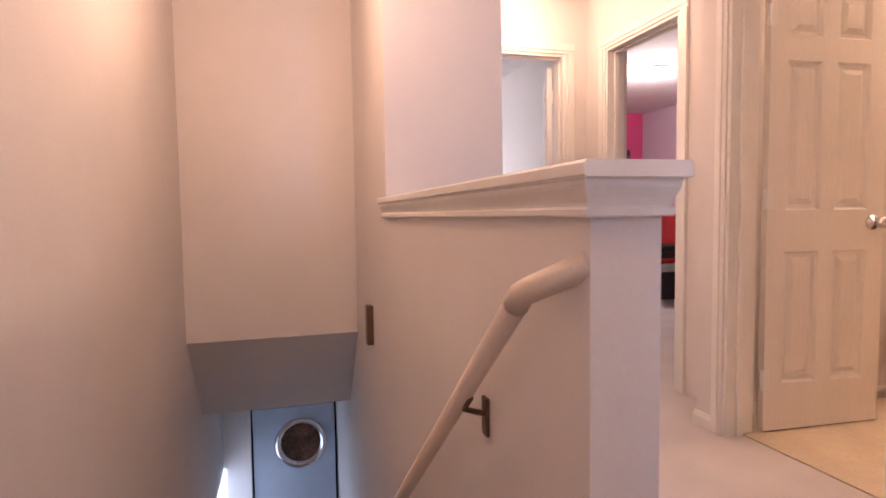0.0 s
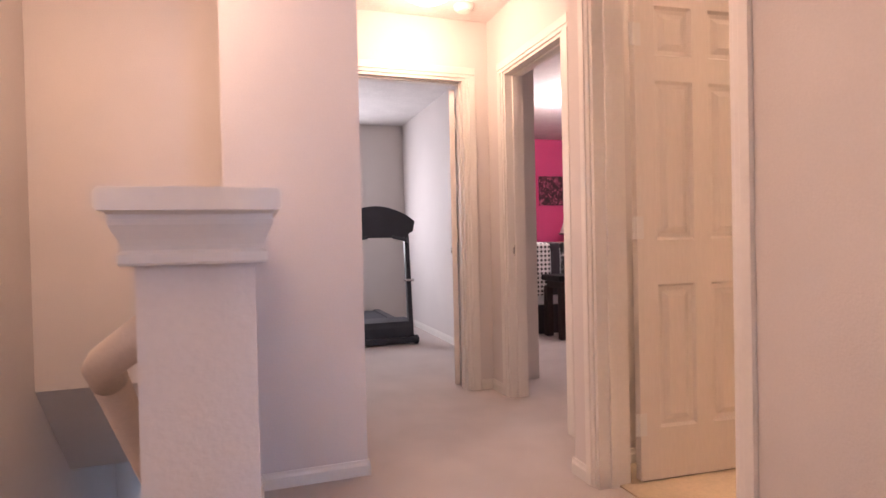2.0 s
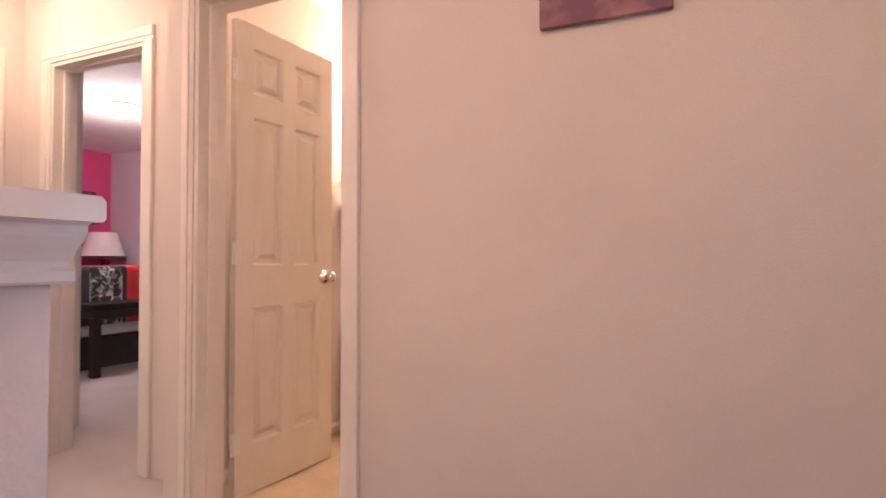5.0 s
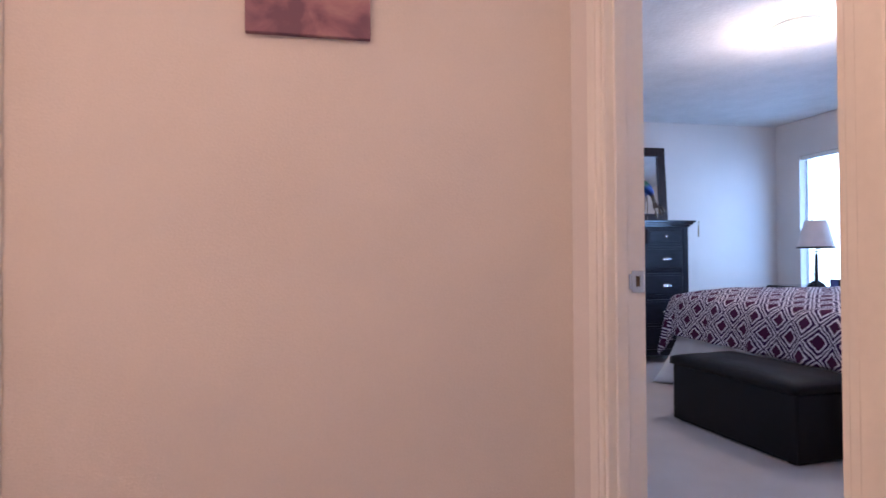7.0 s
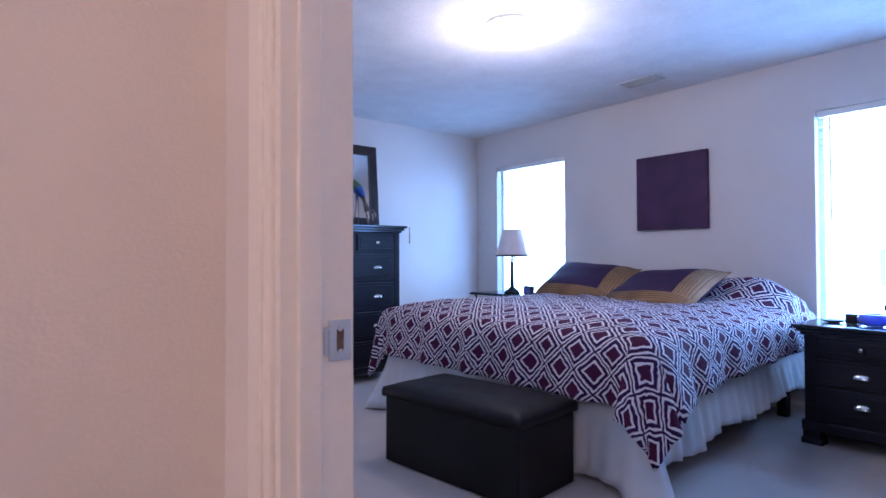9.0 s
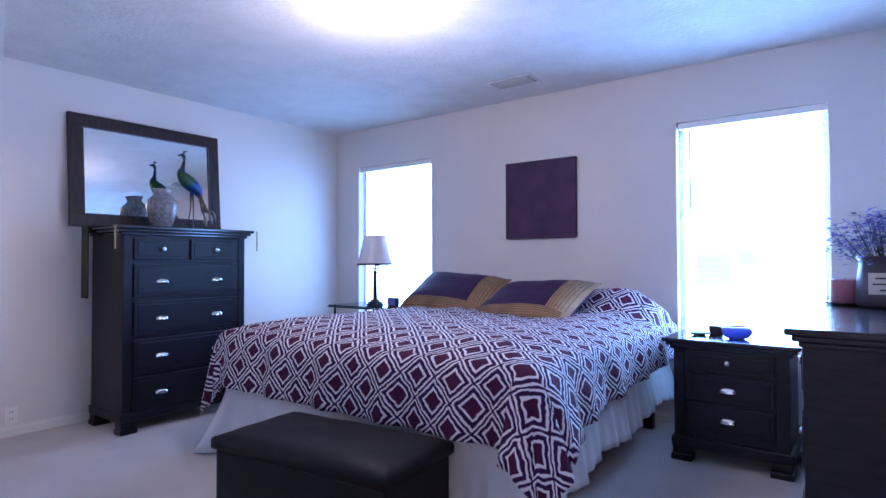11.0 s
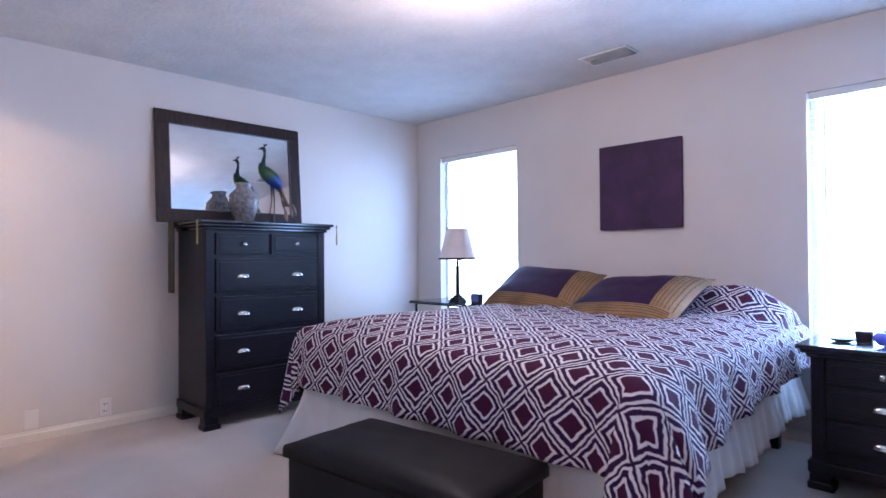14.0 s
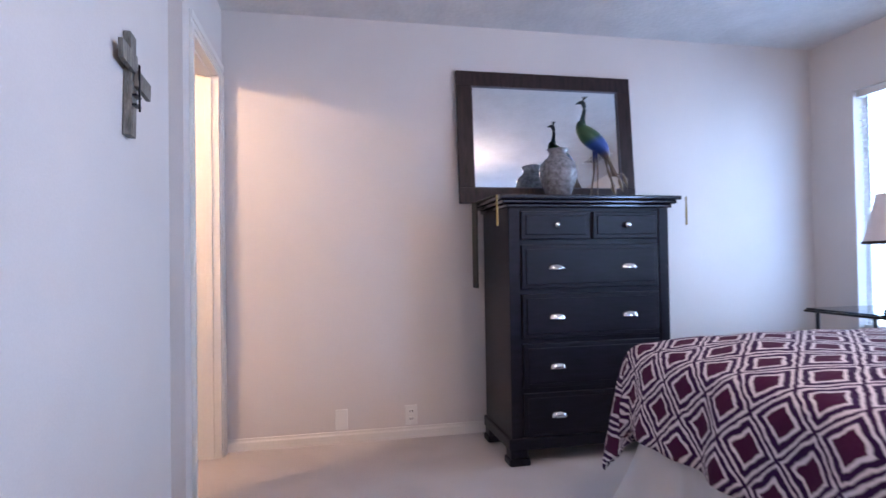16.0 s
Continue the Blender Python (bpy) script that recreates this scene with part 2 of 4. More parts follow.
def striped_terry():
    m = mat("striped_terry", (0.30, 0.17, 0.22), 0.95, vary=0.1, scale=10, fine=500, bump=0.8)
    t = m.node_tree
    co, wv, mix = t.nodes.new("ShaderNodeTexCoord"), t.nodes.new("ShaderNodeTexWave"), t.nodes.new("ShaderNodeMix")
    wv.bands_direction = "Z"
    wv.inputs["Scale"].default_value, wv.inputs["Distortion"].default_value = 11.0, 0.6
    t.links.new(co.outputs["Object"], wv.inputs["Vector"])
    mix.data_type = "RGBA"
    mix.inputs["A"].default_value, mix.inputs["B"].default_value = (0.42, 0.25, 0.31, 1), (0.74, 0.64, 0.66, 1)
    t.links.new(wv.outputs["Fac"], mix.inputs["Factor"])
    t.links.new(mix.outputs["Result"], t.nodes["Principled BSDF"].inputs["Base Color"])
    return m


TOWEL = striped_terry()
REDC = mat("red_cotton", (0.55, 0.03, 0.035), 0.8, vary=0.1, fine=400, bump=0.2)

# ---------------------------------------------------------------- mesh helpers


def box(bm, x0, y0, z0, x1, y1, z1, bevel=0.0):
    vs = [bm.verts.new(p) for p in ((x0, y0, z0), (x1, y0, z0), (x1, y1, z0), (x0, y1, z0), (x0, y0, z1), (x1, y0, z1), (x1, y1, z1), (x0, y1, z1))]
    fs = [bm.faces.new([vs[i] for i in f]) for f in ((3, 2, 1, 0), (4, 5, 6, 7), (0, 1, 5, 4), (1, 2, 6, 5), (2, 3, 7, 6), (3, 0, 4, 7))]
    if bevel:
        es = list({e for f in fs for e in f.edges})
        bmesh.ops.bevel(bm, geom=es, offset=bevel, segments=2, affect="EDGES", profile=0.6)
    return bm


def boxes(*rows, bevel=0.0):
    bm = bmesh.new()
    for r in rows:
        box(bm, *r, bevel=bevel)
    return bm


def rod(bm, p0, p1, r0, r1=None, seg=14):
    p0, p1 = Vector(p0), Vector(p1)
    r1 = r0 if r1 is None else r1
    q = (p1 - p0).to_track_quat("Z", "Y")
    rings = [[bm.verts.new(p + q @ Vector((r * math.cos(a), r * math.sin(a), 0))) for a in (2 * math.pi * i / seg for i in range(seg))] for p, r in ((p0, r0), (p1, r1))]
    for i in range(seg):
        bm.faces.new((rings[0][i], rings[0][(i + 1) % seg], rings[1][(i + 1) % seg], rings[1][i]))
    bm.faces.new(rings[0][::-1])
    bm.faces.new(rings[1])
    return bm


def rods(*rows, seg=14):
    bm = bmesh.new()
    for r in rows:
        rod(bm, *r, seg=seg)
    return bm


def lathe(profile, seg=28, at=(0, 0, 0), closed=True):
    """A turned shape from (radius, height) pairs."""
    bm = bmesh.new()
    rings = [[bm.verts.new((at[0] + r * math.cos(2 * math.pi * i / seg), at[1] + r * math.sin(2 * math.pi * i / seg), at[2] + z)) for i in range(seg)] for r, z in profile]
    for a, b in zip(rings, rings[1:]):
        for i in range(seg):
            bm.faces.new((a[i], a[(i + 1) % seg], b[(i + 1) % seg], b[i]))
    if closed:
        bm.faces.new(rings[0][::-1])
        bm.faces.new(rings[-1])
    return bm


def prism(pts, axis, a0, a1):
    """Extrudes a closed outline along one axis; pts are in the two other axes, in order."""
    bm = bmesh.new()
    k = "xyz".index(axis)
    def put(p, v):
        c = list(p)
        c.insert(k, v)
        return bm.verts.new(c)
    lo, hi = [put(p, a0) for p in pts], [put(p, a1) for p in pts]
    n = len(pts)
    for i in range(n):
        bm.faces.new((lo[i], lo[(i + 1) % n], hi[(i + 1) % n], hi[i]))
    bm.faces.new(lo[::-1])
    bm.faces.new(hi)
    return bm


def tube(points, radius, seg=10):
    bm = bmesh.new()
    pts = [Vector(p) for p in points]
    rings = []
    for i, p in enumerate(pts):
        d = (pts[min(i + 1, len(pts) - 1)] - pts[max(i - 1, 0)]).normalized()
        q = d.to_track_quat("Z", "Y")
        r = radius[i] if isinstance(radius, (list, tuple)) else radius
        rings.append([bm.verts.new(p + q @ Vector((r * math.cos(2 * math.pi * j / seg), r * math.sin(2 * math.pi * j / seg), 0))) for j in range(seg)])
    for a, b in zip(rings, rings[1:]):
        for j in range(seg):
            bm.faces.new((a[j], a[(j + 1) % seg], b[(j + 1) % seg], b[j]))
    bm.faces.new(rings[0][::-1])
    bm.faces.new(rings[-1])
    return bm


def mesh_of(name, bm, material, smooth=False):
    bmesh.ops.recalc_face_normals(bm, faces=bm.faces)
    me = bpy.data.meshes.new(name)
    bm.to_mesh(me)
    bm.free()
    me.materials.append(material)
    if smooth:
        for p in me.polygons:
            p.use_smooth = True
    return me


def part(name, bm, material, parent, label="", smooth=False):
    ob = new(name, mesh_of(name, bm, material, smooth))
    ob.parent = parent
    return tagged(ob, label=label)


def thing(name, label, category, group="", m=None):
    ob = tagged(new(name), label, category, group)
    ob.empty_display_size = 0.1
    if m is not None:
        ob.matrix_world = m
    return ob


def solid(name, bm, material, label, category, group="", smooth=False):
    return tagged(new(name, mesh_of(name, bm, material, smooth)), label, category, group)


def structure(name, bm, material, label="", smooth=False):
    return tagged(new(name, mesh_of(name, bm, material, smooth)), label=label, kind="structure")


# ---------------------------------------------------------------- shell


def wall(name, axis, a0, a1, c0, c1, z0, z1, material, openings=(), label=""):
    """A straight wall along an axis, from a0 to a1, between c0 and c1; openings are (from, to, bottom, top)."""
    bm = bmesh.new()
    def put(u0, u1, b, t):
        if u1 - u0 > 1e-4 and t - b > 1e-4:
            box(bm, *((u0, c0, b, u1, c1, t) if axis == "x" else (c0, u0, b, c1, u1, t)))
    u = a0
    for o0, o1, b, t in sorted(openings):
        put(u, o0, z0, z1)
        put(o0, o1, z0, b)
        put(o0, o1, t, z1)
        u = o1
    put(u, a1, z0, z1)
    return structure(name, bm, material, label)


H = 2.44
structure("floor", boxes((0.80, -2.95, -0.12, 7.4, 2.44, 0), (1.95, 2.44, -0.12, 7.4, 9.2, 0)), CARPET, "beige cut-pile carpet, slightly trodden")
structure("bath_floor", boxes((3.45, 1.33, 0.0, 5.7, 3.80, 0.006), (3.40, 2.95, 0.0, 3.45, 3.64, 0.006)), VINYL, "tan vinyl bathroom floor")
structure("ceiling", boxes((0.80, -2.95, H, 7.4, 9.2, H + 0.1)), CEIL, "white ceiling with a knocked-down plaster texture")
wall("wall_stair_west", "y", 1.15, 7.0, 0.80, 0.93, -2.8, H, PAINT)
# first opening is for the added landing window, second is the bedroom door
wall("wall_bedroom_north", "x", 0.93, 3.40, 1.158, 1.270, 0, H, PAINT, ((1.05, 1.85, 0.90, 1.96), (2.320, 3.094, 0, 2.04)))
wall("wall_bedroom_north_middle", "x", 3.40, 6.22, 1.085, 1.205, 0, H, PAINT)
wall("wall_bedroom_northeast", "x", 6.22, 7.08, 1.03, 1.15, 0, H, PAINT, ((6.38, 7.0, 0, 2.06),))
wall("wall_bedroom_west", "y", -2.80, 1.15, 2.21, 2.33, 0, H, PAINT)
wall("wall_bedroom_south", "x", 2.21, 7.2, -2.95, -2.80, 0, H, PAINT, ((2.82, 3.69, 0.55, 2.06), (5.825, 6.755, 0.55, 2.06)))
# two unseen walls added to keep backdrop light out of the landing window
wall("wall_blocker_southwest", "x", 0.60, 2.21, -2.95, -2.80, 0, H, PAINT)
wall("wall_blocker_west", "y", -2.80, 1.085, 0.60, 0.80, 0, H, PAINT)
wall("wall_bedroom_east", "y", -2.80, 2.7, 7.08, 7.2, 0, H, PAINT)
wall("wall_hall_east", "y", 1.27, 3.80, 3.308, 3.45, 0, H, PAINT, ((2.935, 3.64, 0, 2.04),))
wall("wall_pink_door", "y", 3.92, 5.32, 3.545, 3.665, 0, H, PAINT, ((4.24, 4.95, 0, 2.04),))
wall("wall_bath_north", "x", 3.45, 7.2, 3.80, 3.92, 0, H, PAINT)
wall("wall_bath_east", "y", 1.205, 3.80, 5.7, 5.82, 0, H, PAINT)
wall("wall_closet_north", "x", 5.82, 7.08, 2.6, 2.7, 0, H, PAINT)
wall("wall_hall_end", "x", 2.05, 3.545, 5.20, 5.32, 0, H, PAINT, ((2.56, 3.38, 0, 2.06),))
wall("wall_pier_front", "x", 1.93, 2.48, 4.114, 4.234, -0.12, H, PAINT)
wall("wall_pier_side", "y", 4.234, 5.20, 2.36, 2.48, 0, H, PAINT)
wall("wall_stair_east_low", "y", 2.44, 7.0, 1.93, 2.05, -2.8, -0.12, PAINT)
wall("wall_stair_east_high", "y", 4.234, 7.0, 1.93, 2.05, -0.12, H, PAINT)
structure("half_wall", boxes((1.92, 2.39, -0.12, 2.042, 4.114, 1.033)), PAINT, "painted half wall beside the stairs")
wall("wall_stair_end", "x", 0.93, 1.93, 5.20, 5.32, 0.25, H, PAINT)
structure("stair_soffit", prism([(5.20, 0.25), (5.32, 0.25), (5.32, 0.6), (6.9, 0.6), (6.9, -0.36), (5.74, -0.36)], "x", 0.93, 1.93), PAINT, "sloping plaster soffit over the stairs")
wall("wall_entry", "x", 0.80, 2.05, 6.9, 7.02, -2.8, 0.6, PAINT, ((1.16, 2.0 - 0.07, -2.8, -0.74),))
structure("entry_floor", boxes((0.80, 2.30, -2.9, 2.05, 7.0, -2.8)), CARPET)
wall("wall_room_east", "y", 5.32, 9.2, 3.83, 3.95, 0, H, PAINT)
wall("wall_room_north", "x", 2.05, 3.83, 8.58, 8.70, 0, H, PAINT)
wall("wall_pink_east", "y", 3.92, 9.05, 6.73, 6.85, 0, H, LILAC)
wall("wall_pink", "x", 3.95, 7.2, 9.05, 9.2, 0, H, PINKP, label="raspberry pink feature wall")
wall("wall_landing_south", "y", 1.085, 2.3, 0.60, 0.80, -2.8, H, PAINT)
steps = bmesh.new()
for i in range(15):
    y0 = 2.44 + i * 0.225
    box(steps, 0.93, y0, -2.8, 1.92, y0 + 0.225 + 0.02, -0.187 * (i + 1) + 0.0)
structure("stairs", steps, CARPET, "carpeted straight stair going down")

# skirting boards
BASE_H, BASE_T = 0.066, 0.012


def skirting(axis, a0, a1, face, sign, z=0.0):
    pts = [(0, 0), (BASE_T, 0), (BASE_T, BASE_H - 0.022), (BASE_T * 0.6, BASE_H - 0.012), (BASE_T * 0.5, BASE_H), (0, BASE_H)]
    pts = [(face + sign * p, q + z) for p, q in pts]
    structure("baseboard", prism(pts, axis, a0, a1), TRIM)


for row in (("x", 3.156, 3.39, 1.158, -1), ("x", 3.40, 6.22, 1.085, -1), ("x", 2.33, 7.08, -2.80, 1), ("y", -2.788, 1.03, 7.08, -1), ("y", -2.788, 1.15, 2.33, 1),
            ("y", 1.28, 2.875, 3.308, -1), ("y", 3.70, 3.812, 3.308, -1), ("x", 2.05, 2.48, 4.114, -1), ("y", 4.10, 5.2, 2.48, 1),
            ("x", 3.455, 3.545, 5.20, -1), ("y", 5.025, 5.19, 3.545, -1), ("x", 0.93, 2.245, 1.27, 1), ("x", 3.168, 3.296, 1.27, 1), ("y", 5.32, 8.58, 3.83, -1), ("x", 2.05, 3.82, 8.58, -1),
            ("y", 2.40, 4.10, 2.042, 1), ("x", 3.95, 7.2, 9.05, -1), ("x", 3.45, 5.7, 3.80, -1)):
    skirting(*row)


def casing(axis, o0, o1, top, face, sign, width=0.058, parts=("l", "r", "h")):
    """Two-step door casing on one wall face."""
    def strip(u0, u1, b, t, side):
        bm = bmesh.new()
        th = 0.016
        def put(p0, p1, q0, q1, d):
            f0, f1 = sorted((face, face + sign * d))
            box(bm, *((p0, f0, q0, p1, f1, q1) if axis == "x" else (f0, p0, q0, f1, p1, q1)), bevel=0.003)
        put(u0, u1, b, t, th * 0.62)
        if side == "h":
            put(u0 + 0.002, u1 - 0.002, b + 0.022, t - 0.002, th)
        elif side == "l":
            put(u0 + 0.002, u1 - 0.022, b + 0.001, t - 0.001, th)
        else:
            put(u0 + 0.022, u1 - 0.002, b + 0.001, t - 0.001, th)
        structure("door_casing", bm, TRIM)
    if "l" in parts:
        strip(o0 - width, o0, 0, top, "l")
    if "r" in parts:
        strip(o1, o1 + width, 0, top, "r")
    if "h" in parts:
        strip(o0 - width, o1 + width, top, top + width, "h")


def jamb(axis, o0, o1, top, c0, c1, stop=0.5):
    """Door lining with a stop strip."""
    bm = bmesh.new()
    cs = c0 + (c1 - c0) * stop
    for a0, a1, b, t in ((o0, o0 + 0.018, 0, top), (o1 - 0.018, o1, 0, top), (o0 + 0.018, o1 - 0.018, top - 0.018, top)):
        box(bm, *((a0, c0, b, a1, c1, t) if axis == "x" else (c0, a0, b, c1, a1, t)))
    for a0, a1, b, t in ((o0 + 0.018, o0 + 0.029, 0, top - 0.018), (o1 - 0.029, o1 - 0.018, 0, top - 0.018), (o0 + 0.029, o1 - 0.029, top - 0.029, top - 0.018)):
        box(bm, *((a0, cs, b, a1, cs + 0.034, t) if axis == "x" else (cs, a0, b, cs + 0.034, a1, t)), bevel=0.002)
    structure("door_lining", bm, TRIM)


casing("y", 2.935, 3.64, 2.04, 3.308, -1)
jamb("y", 2.935, 3.64, 2.04, 3.307, 3.452, 0.35)
casing("y", 4.24, 4.95, 2.04, 3.545, -1, 0.07)
jamb("y", 4.24, 4.95, 2.04, 3.544, 3.667, 0.4)
casing("x", 2.56, 3.38, 2.06, 5.20, -1, 0.07)
jamb("x", 2.56, 3.38, 2.06, 5.199, 5.322, 0.3)
casing("x", 2.320, 3.094, 2.04, 1.270, 1, 0.07)
casing("x", 2.320, 3.094, 2.04, 1.158, -1, 0.058, ("r", "h"))
jamb("x", 2.320, 3.094, 2.04, 1.156, 1.272, 0.5)
casing("x", 6.38, 7.0, 2.06, 1.03, -1, 0.058)
jamb("x", 6.38, 7.0, 2.06, 1.028, 1.152, 0.3)

# half-wall cap with its stepped moulding
CAP = [(-0.088, 1.0335), (0.088, 1.0335), (0.091, 1.037), (0.091, 1.053), (0.086, 1.058), (-0.086, 1.058), (-0.091, 1.053), (-0.091, 1.037)]
structure("half_wall_cap", prism([(1.981 + a, z) for a, z in CAP], "y", 2.356, 4.114), TRIM, "painted wooden cap board on the half wall")


def mouldings(levels):
    """A moulding wrapped round three sides of the half wall, from (outward, height) pairs."""
    bm = bmesh.new()
    loops = [[bm.verts.new(p) for p in ((2.043 + o, 4.113, z), (2.043 + o, 2.389 - o, z), (1.919 - o, 2.389 - o, z), (1.919 - o, 4.113, z))] for o, z in levels]
    for a, b in zip(loops, loops[1:]):
        for k in range(4):
            bm.faces.new((a[k], a[(k + 1) % 4], b[(k + 1) % 4], b[k]))
    bm.faces.new(loops[0][::-1])
    bm.faces.new(loops[-1])
    return bm


structure("half_wall_moulding", mouldings([(0.0, 0.976), (0.011, 0.976), (0.013, 0.979), (0.013, 0.988), (0.009, 0.992), (0.0095, 0.997), (0.012, 1.004), (0.016, 1.012), (0.019, 1.019), (0.020, 1.024), (0.020, 1.030), (0.022, 1.033), (0.022, 1.0335)]), TRIM, "stepped wooden moulding under the cap")
# bright sky and distance beyond the bedroom windows
structure("backdrop", boxes((-30.0, -32.1, -12.0, 45.0, -32.0, 30.0)), glow("overexposed_daylight", (0.64, 0.82, 1.0), 4.6))
# daylight on the far windows is put in as emission, weaker than the backdrop
NEIGHBOUR = glow("glowing_far_window", (0.66, 0.78, 0.90), 1.25)
structure("backdrop_far_windows", boxes((8.35, -31.6, -0.35, 10.0, -31.5, 1.45), (7.2, -31.6, 0.8, 7.95, -31.5, 1.6)), NEIGHBOUR, "dim windows of a far house in the glare")


# ---------------------------------------------------------------- doors


def panel_door(name, width, label, m, height=2.02, knob=True, knuckles=1):
    """Six-panel door; hinge edge at the local origin, leaf along +x, faces towards -y and +y."""
    d = thing(name, label, "door", m=m)
    th, st, mu = 0.035, 0.105 * width / 0.70, 0.09 * width / 0.70
    pw = (width - 2 * st - mu) / 2
    rails = ((0.012, 0.22), (0.80, 0.98), (1.62, 1.72), (1.92, height))
    bm = bmesh.new()
    for x0, x1 in ((0, st), (width - st, width)):
        box(bm, x0, 0, 0.012, x1, th, height)
    for b, t in rails:
        box(bm, st, 0, b, width - st, th, t)
    for b, t in ((0.22, 0.80), (0.98, 1.62), (1.72, 1.92)):
        box(bm, st + pw, 0, b, st + pw + mu, th, t)
    part("door_frame", bm, DOORP, d)
    for b, t in ((0.22, 0.80), (0.98, 1.62), (1.72, 1.92)):
        for x0 in (st, st + pw + mu):
            p = bmesh.new()
            x1 = x0 + pw
            for s, f in ((-1, 0.0), (1, th)):
                loops = []
                for ins, dep in ((0.0, 0.0), (0.010, 0.013), (0.026, 0.015), (0.050, 0.003)):
                    yy = f - s * dep
                    loops.append([p.verts.new(c) for c in ((x0 + ins, yy, b + ins), (x1 - ins, yy, b + ins), (x1 - ins, yy, t - ins), (x0 + ins, yy, t - ins))])
                for a, c in zip(loops, loops[1:]):
                    for i in range(4):
                        p.faces.new((a[i], a[(i + 1) % 4], c[(i + 1) % 4], c[i]))
                p.faces.new(loops[-1])
            part("door_panel", p, DOORP, d)
    for z in (0.24, 1.03, 1.80):
        h = rods(((-0.008, -0.004, z - 0.045), (-0.008, -0.004, z + 0.045), 0.006), seg=8)
        box(h, -0.022, -0.002, z - 0.045, 0.028, 0.0005, z + 0.045)
        part("hinge", h, WHITEP, d)
    if knob:
        for s, f in ((-1, 0.0), (1, th)):
            k = lathe([(0.033, 0.0), (0.033, 0.006), (0.014, 0.010), (0.012, 0.030), (0.022, 0.036), (0.027, 0.048), (0.025, 0.060), (0.016, 0.066)], 20)
            k.transform(Matrix.Translation((width - 0.062, f, 0.92)) @ Matrix.Rotation(radians(90 if s < 0 else -90), 4, "X"))
            part("door_knob", k, CHROME, d, "brushed nickel door knob", smooth=True)
    return d


panel_door("bathroom_door", 0.61, "white six-panel bathroom door standing wide open", pose(3.492, 3.606, 0, 0, 0, -4))
panel_door("room_door", 0.74, "white six-panel door of the exercise room, wide open", pose(3.354, 5.338, 0, 0, 0, 66), knob=True)
panel_door("closet_door", 0.58, "white six-panel door opened into the lit closet", pose(6.975, 1.175, 0, 0, 0, 84), knob=False)


def strike(m, tall=0.10):
    s = tagged(new("strike_plate", mesh_of("strike_plate", boxes((-0.018, 0, -tall / 2, 0.018, 0.003, -0.016), (-0.018, 0, 0.016, 0.018, 0.003, tall / 2), (-0.018, 0, -0.016, -0.006, 0.003, 0.016), (0.006, 0, -0.016, 0.018, 0.003, 0.016), (0.018, 0, -0.02, 0.026, 0.002, 0.02)), CHROME)), "nickel strike plate let into the door lining", "strike plate")
    s.matrix_world = m
    part("latch_hole", boxes((-0.006, -0.0005, -0.016, 0.006, 0.0020, 0.016)), BRONZE, s)
    for z in (-1, 1):
        part("screw", rods(((0, 0.002, z * (tall / 2 - 0.013)), (0, 0.0042, z * (tall / 2 - 0.013)), 0.004), seg=10), CHROME, s)


strike(pose(3.0755, 1.180, 0.944, 0, 0, 90), 0.06)
strike(pose(3.606, 4.9315, 0.925, 0, 0, 180), 0.07)

# ---------------------------------------------------------------- hall
rail = thing("handrail", "cream-painted round handrail on the half wall", "handrail")
part("rail", tube([(1.862, 2.525, 0.834), (1.862, 5.0, -1.197)], 0.0215, 20), RAILW, rail, smooth=True)
part("return", tube([(1.862, 2.531, 0.828), (1.861, 2.505, 0.850), (1.868, 2.492, 0.858), (1.932, 2.408, 0.906)], 0.0222, 20), RAILW, rail, smooth=True)
for y in (2.80, 4.3):
    z = 0.812 - (y - 2.55) * 0.82
    br = part("bracket", tube([(1.870, y, z - 0.022), (1.862, y + 0.02, z - 0.055), (1.90, y + 0.03, z - 0.07), (1.916, y + 0.03, z - 0.075)], 0.007, 8), BRONZE, rail, "brown bronze bracket", smooth=True)
    part("rose", boxes((1.910, y + 0.012, z - 0.125, 1.9195, y + 0.048, z - 0.035), bevel=0.006), BRONZE, br)

hook = thing("wall_hook_plate", "dark wooden key plate on the stair wall", "wall plate")
part("plate", boxes((1.895, 4.54, 0.31, 1.929, 4.61, 0.515), bevel=0.006), BRONZE, hook)

pic = thing("hall_picture", "square canvas in mauve and rose strokes", "picture")
part("canvas", boxes((3.284, 1.908, 1.658, 3.307, 2.262, 2.03), bevel=0.003), ARTHALL, pic)

smoke = thing("smoke_detector", "round white smoke detector on the hall ceiling", "smoke detector")
part("body", lathe([(0.062, H), (0.062, H - 0.018), (0.052, H - 0.03), (0.030, H - 0.040)], 24, (3.30, 4.975, 0)), WHITEP, smoke, smooth=True)
part("grille", lathe([(0.040, H - 0.034), (0.040, H - 0.040), (0.020, H - 0.044)], 24, (3.30, 4.975, 0)), TRIM, smoke)


def ceiling_light(x, y, r, dome, label):
    c = thing("ceiling_light", label, "ceiling light", "flush ceiling lights")
    part("base", lathe([(r * 0.95, H), (r * 0.95, H - 0.018), (r * 0.88, H - 0.026)], 32, (x, y, 0)), WHITEP, c)
    part("dome", lathe([(r, H - 0.024), (r * 0.97, H - 0.045), (r * 0.85, H - 0.07), (r * 0.6, H - 0.092), (r * 0.3, H - 0.103), (0.012, H - 0.106)], 32, (x, y, 0)), dome, c, "lit frosted glass dome", smooth=True)
    part("finial", lathe([(0.010, H - 0.105), (0.013, H - 0.115), (0.004, H - 0.125)], 12, (x, y, 0)), CHROME, c)


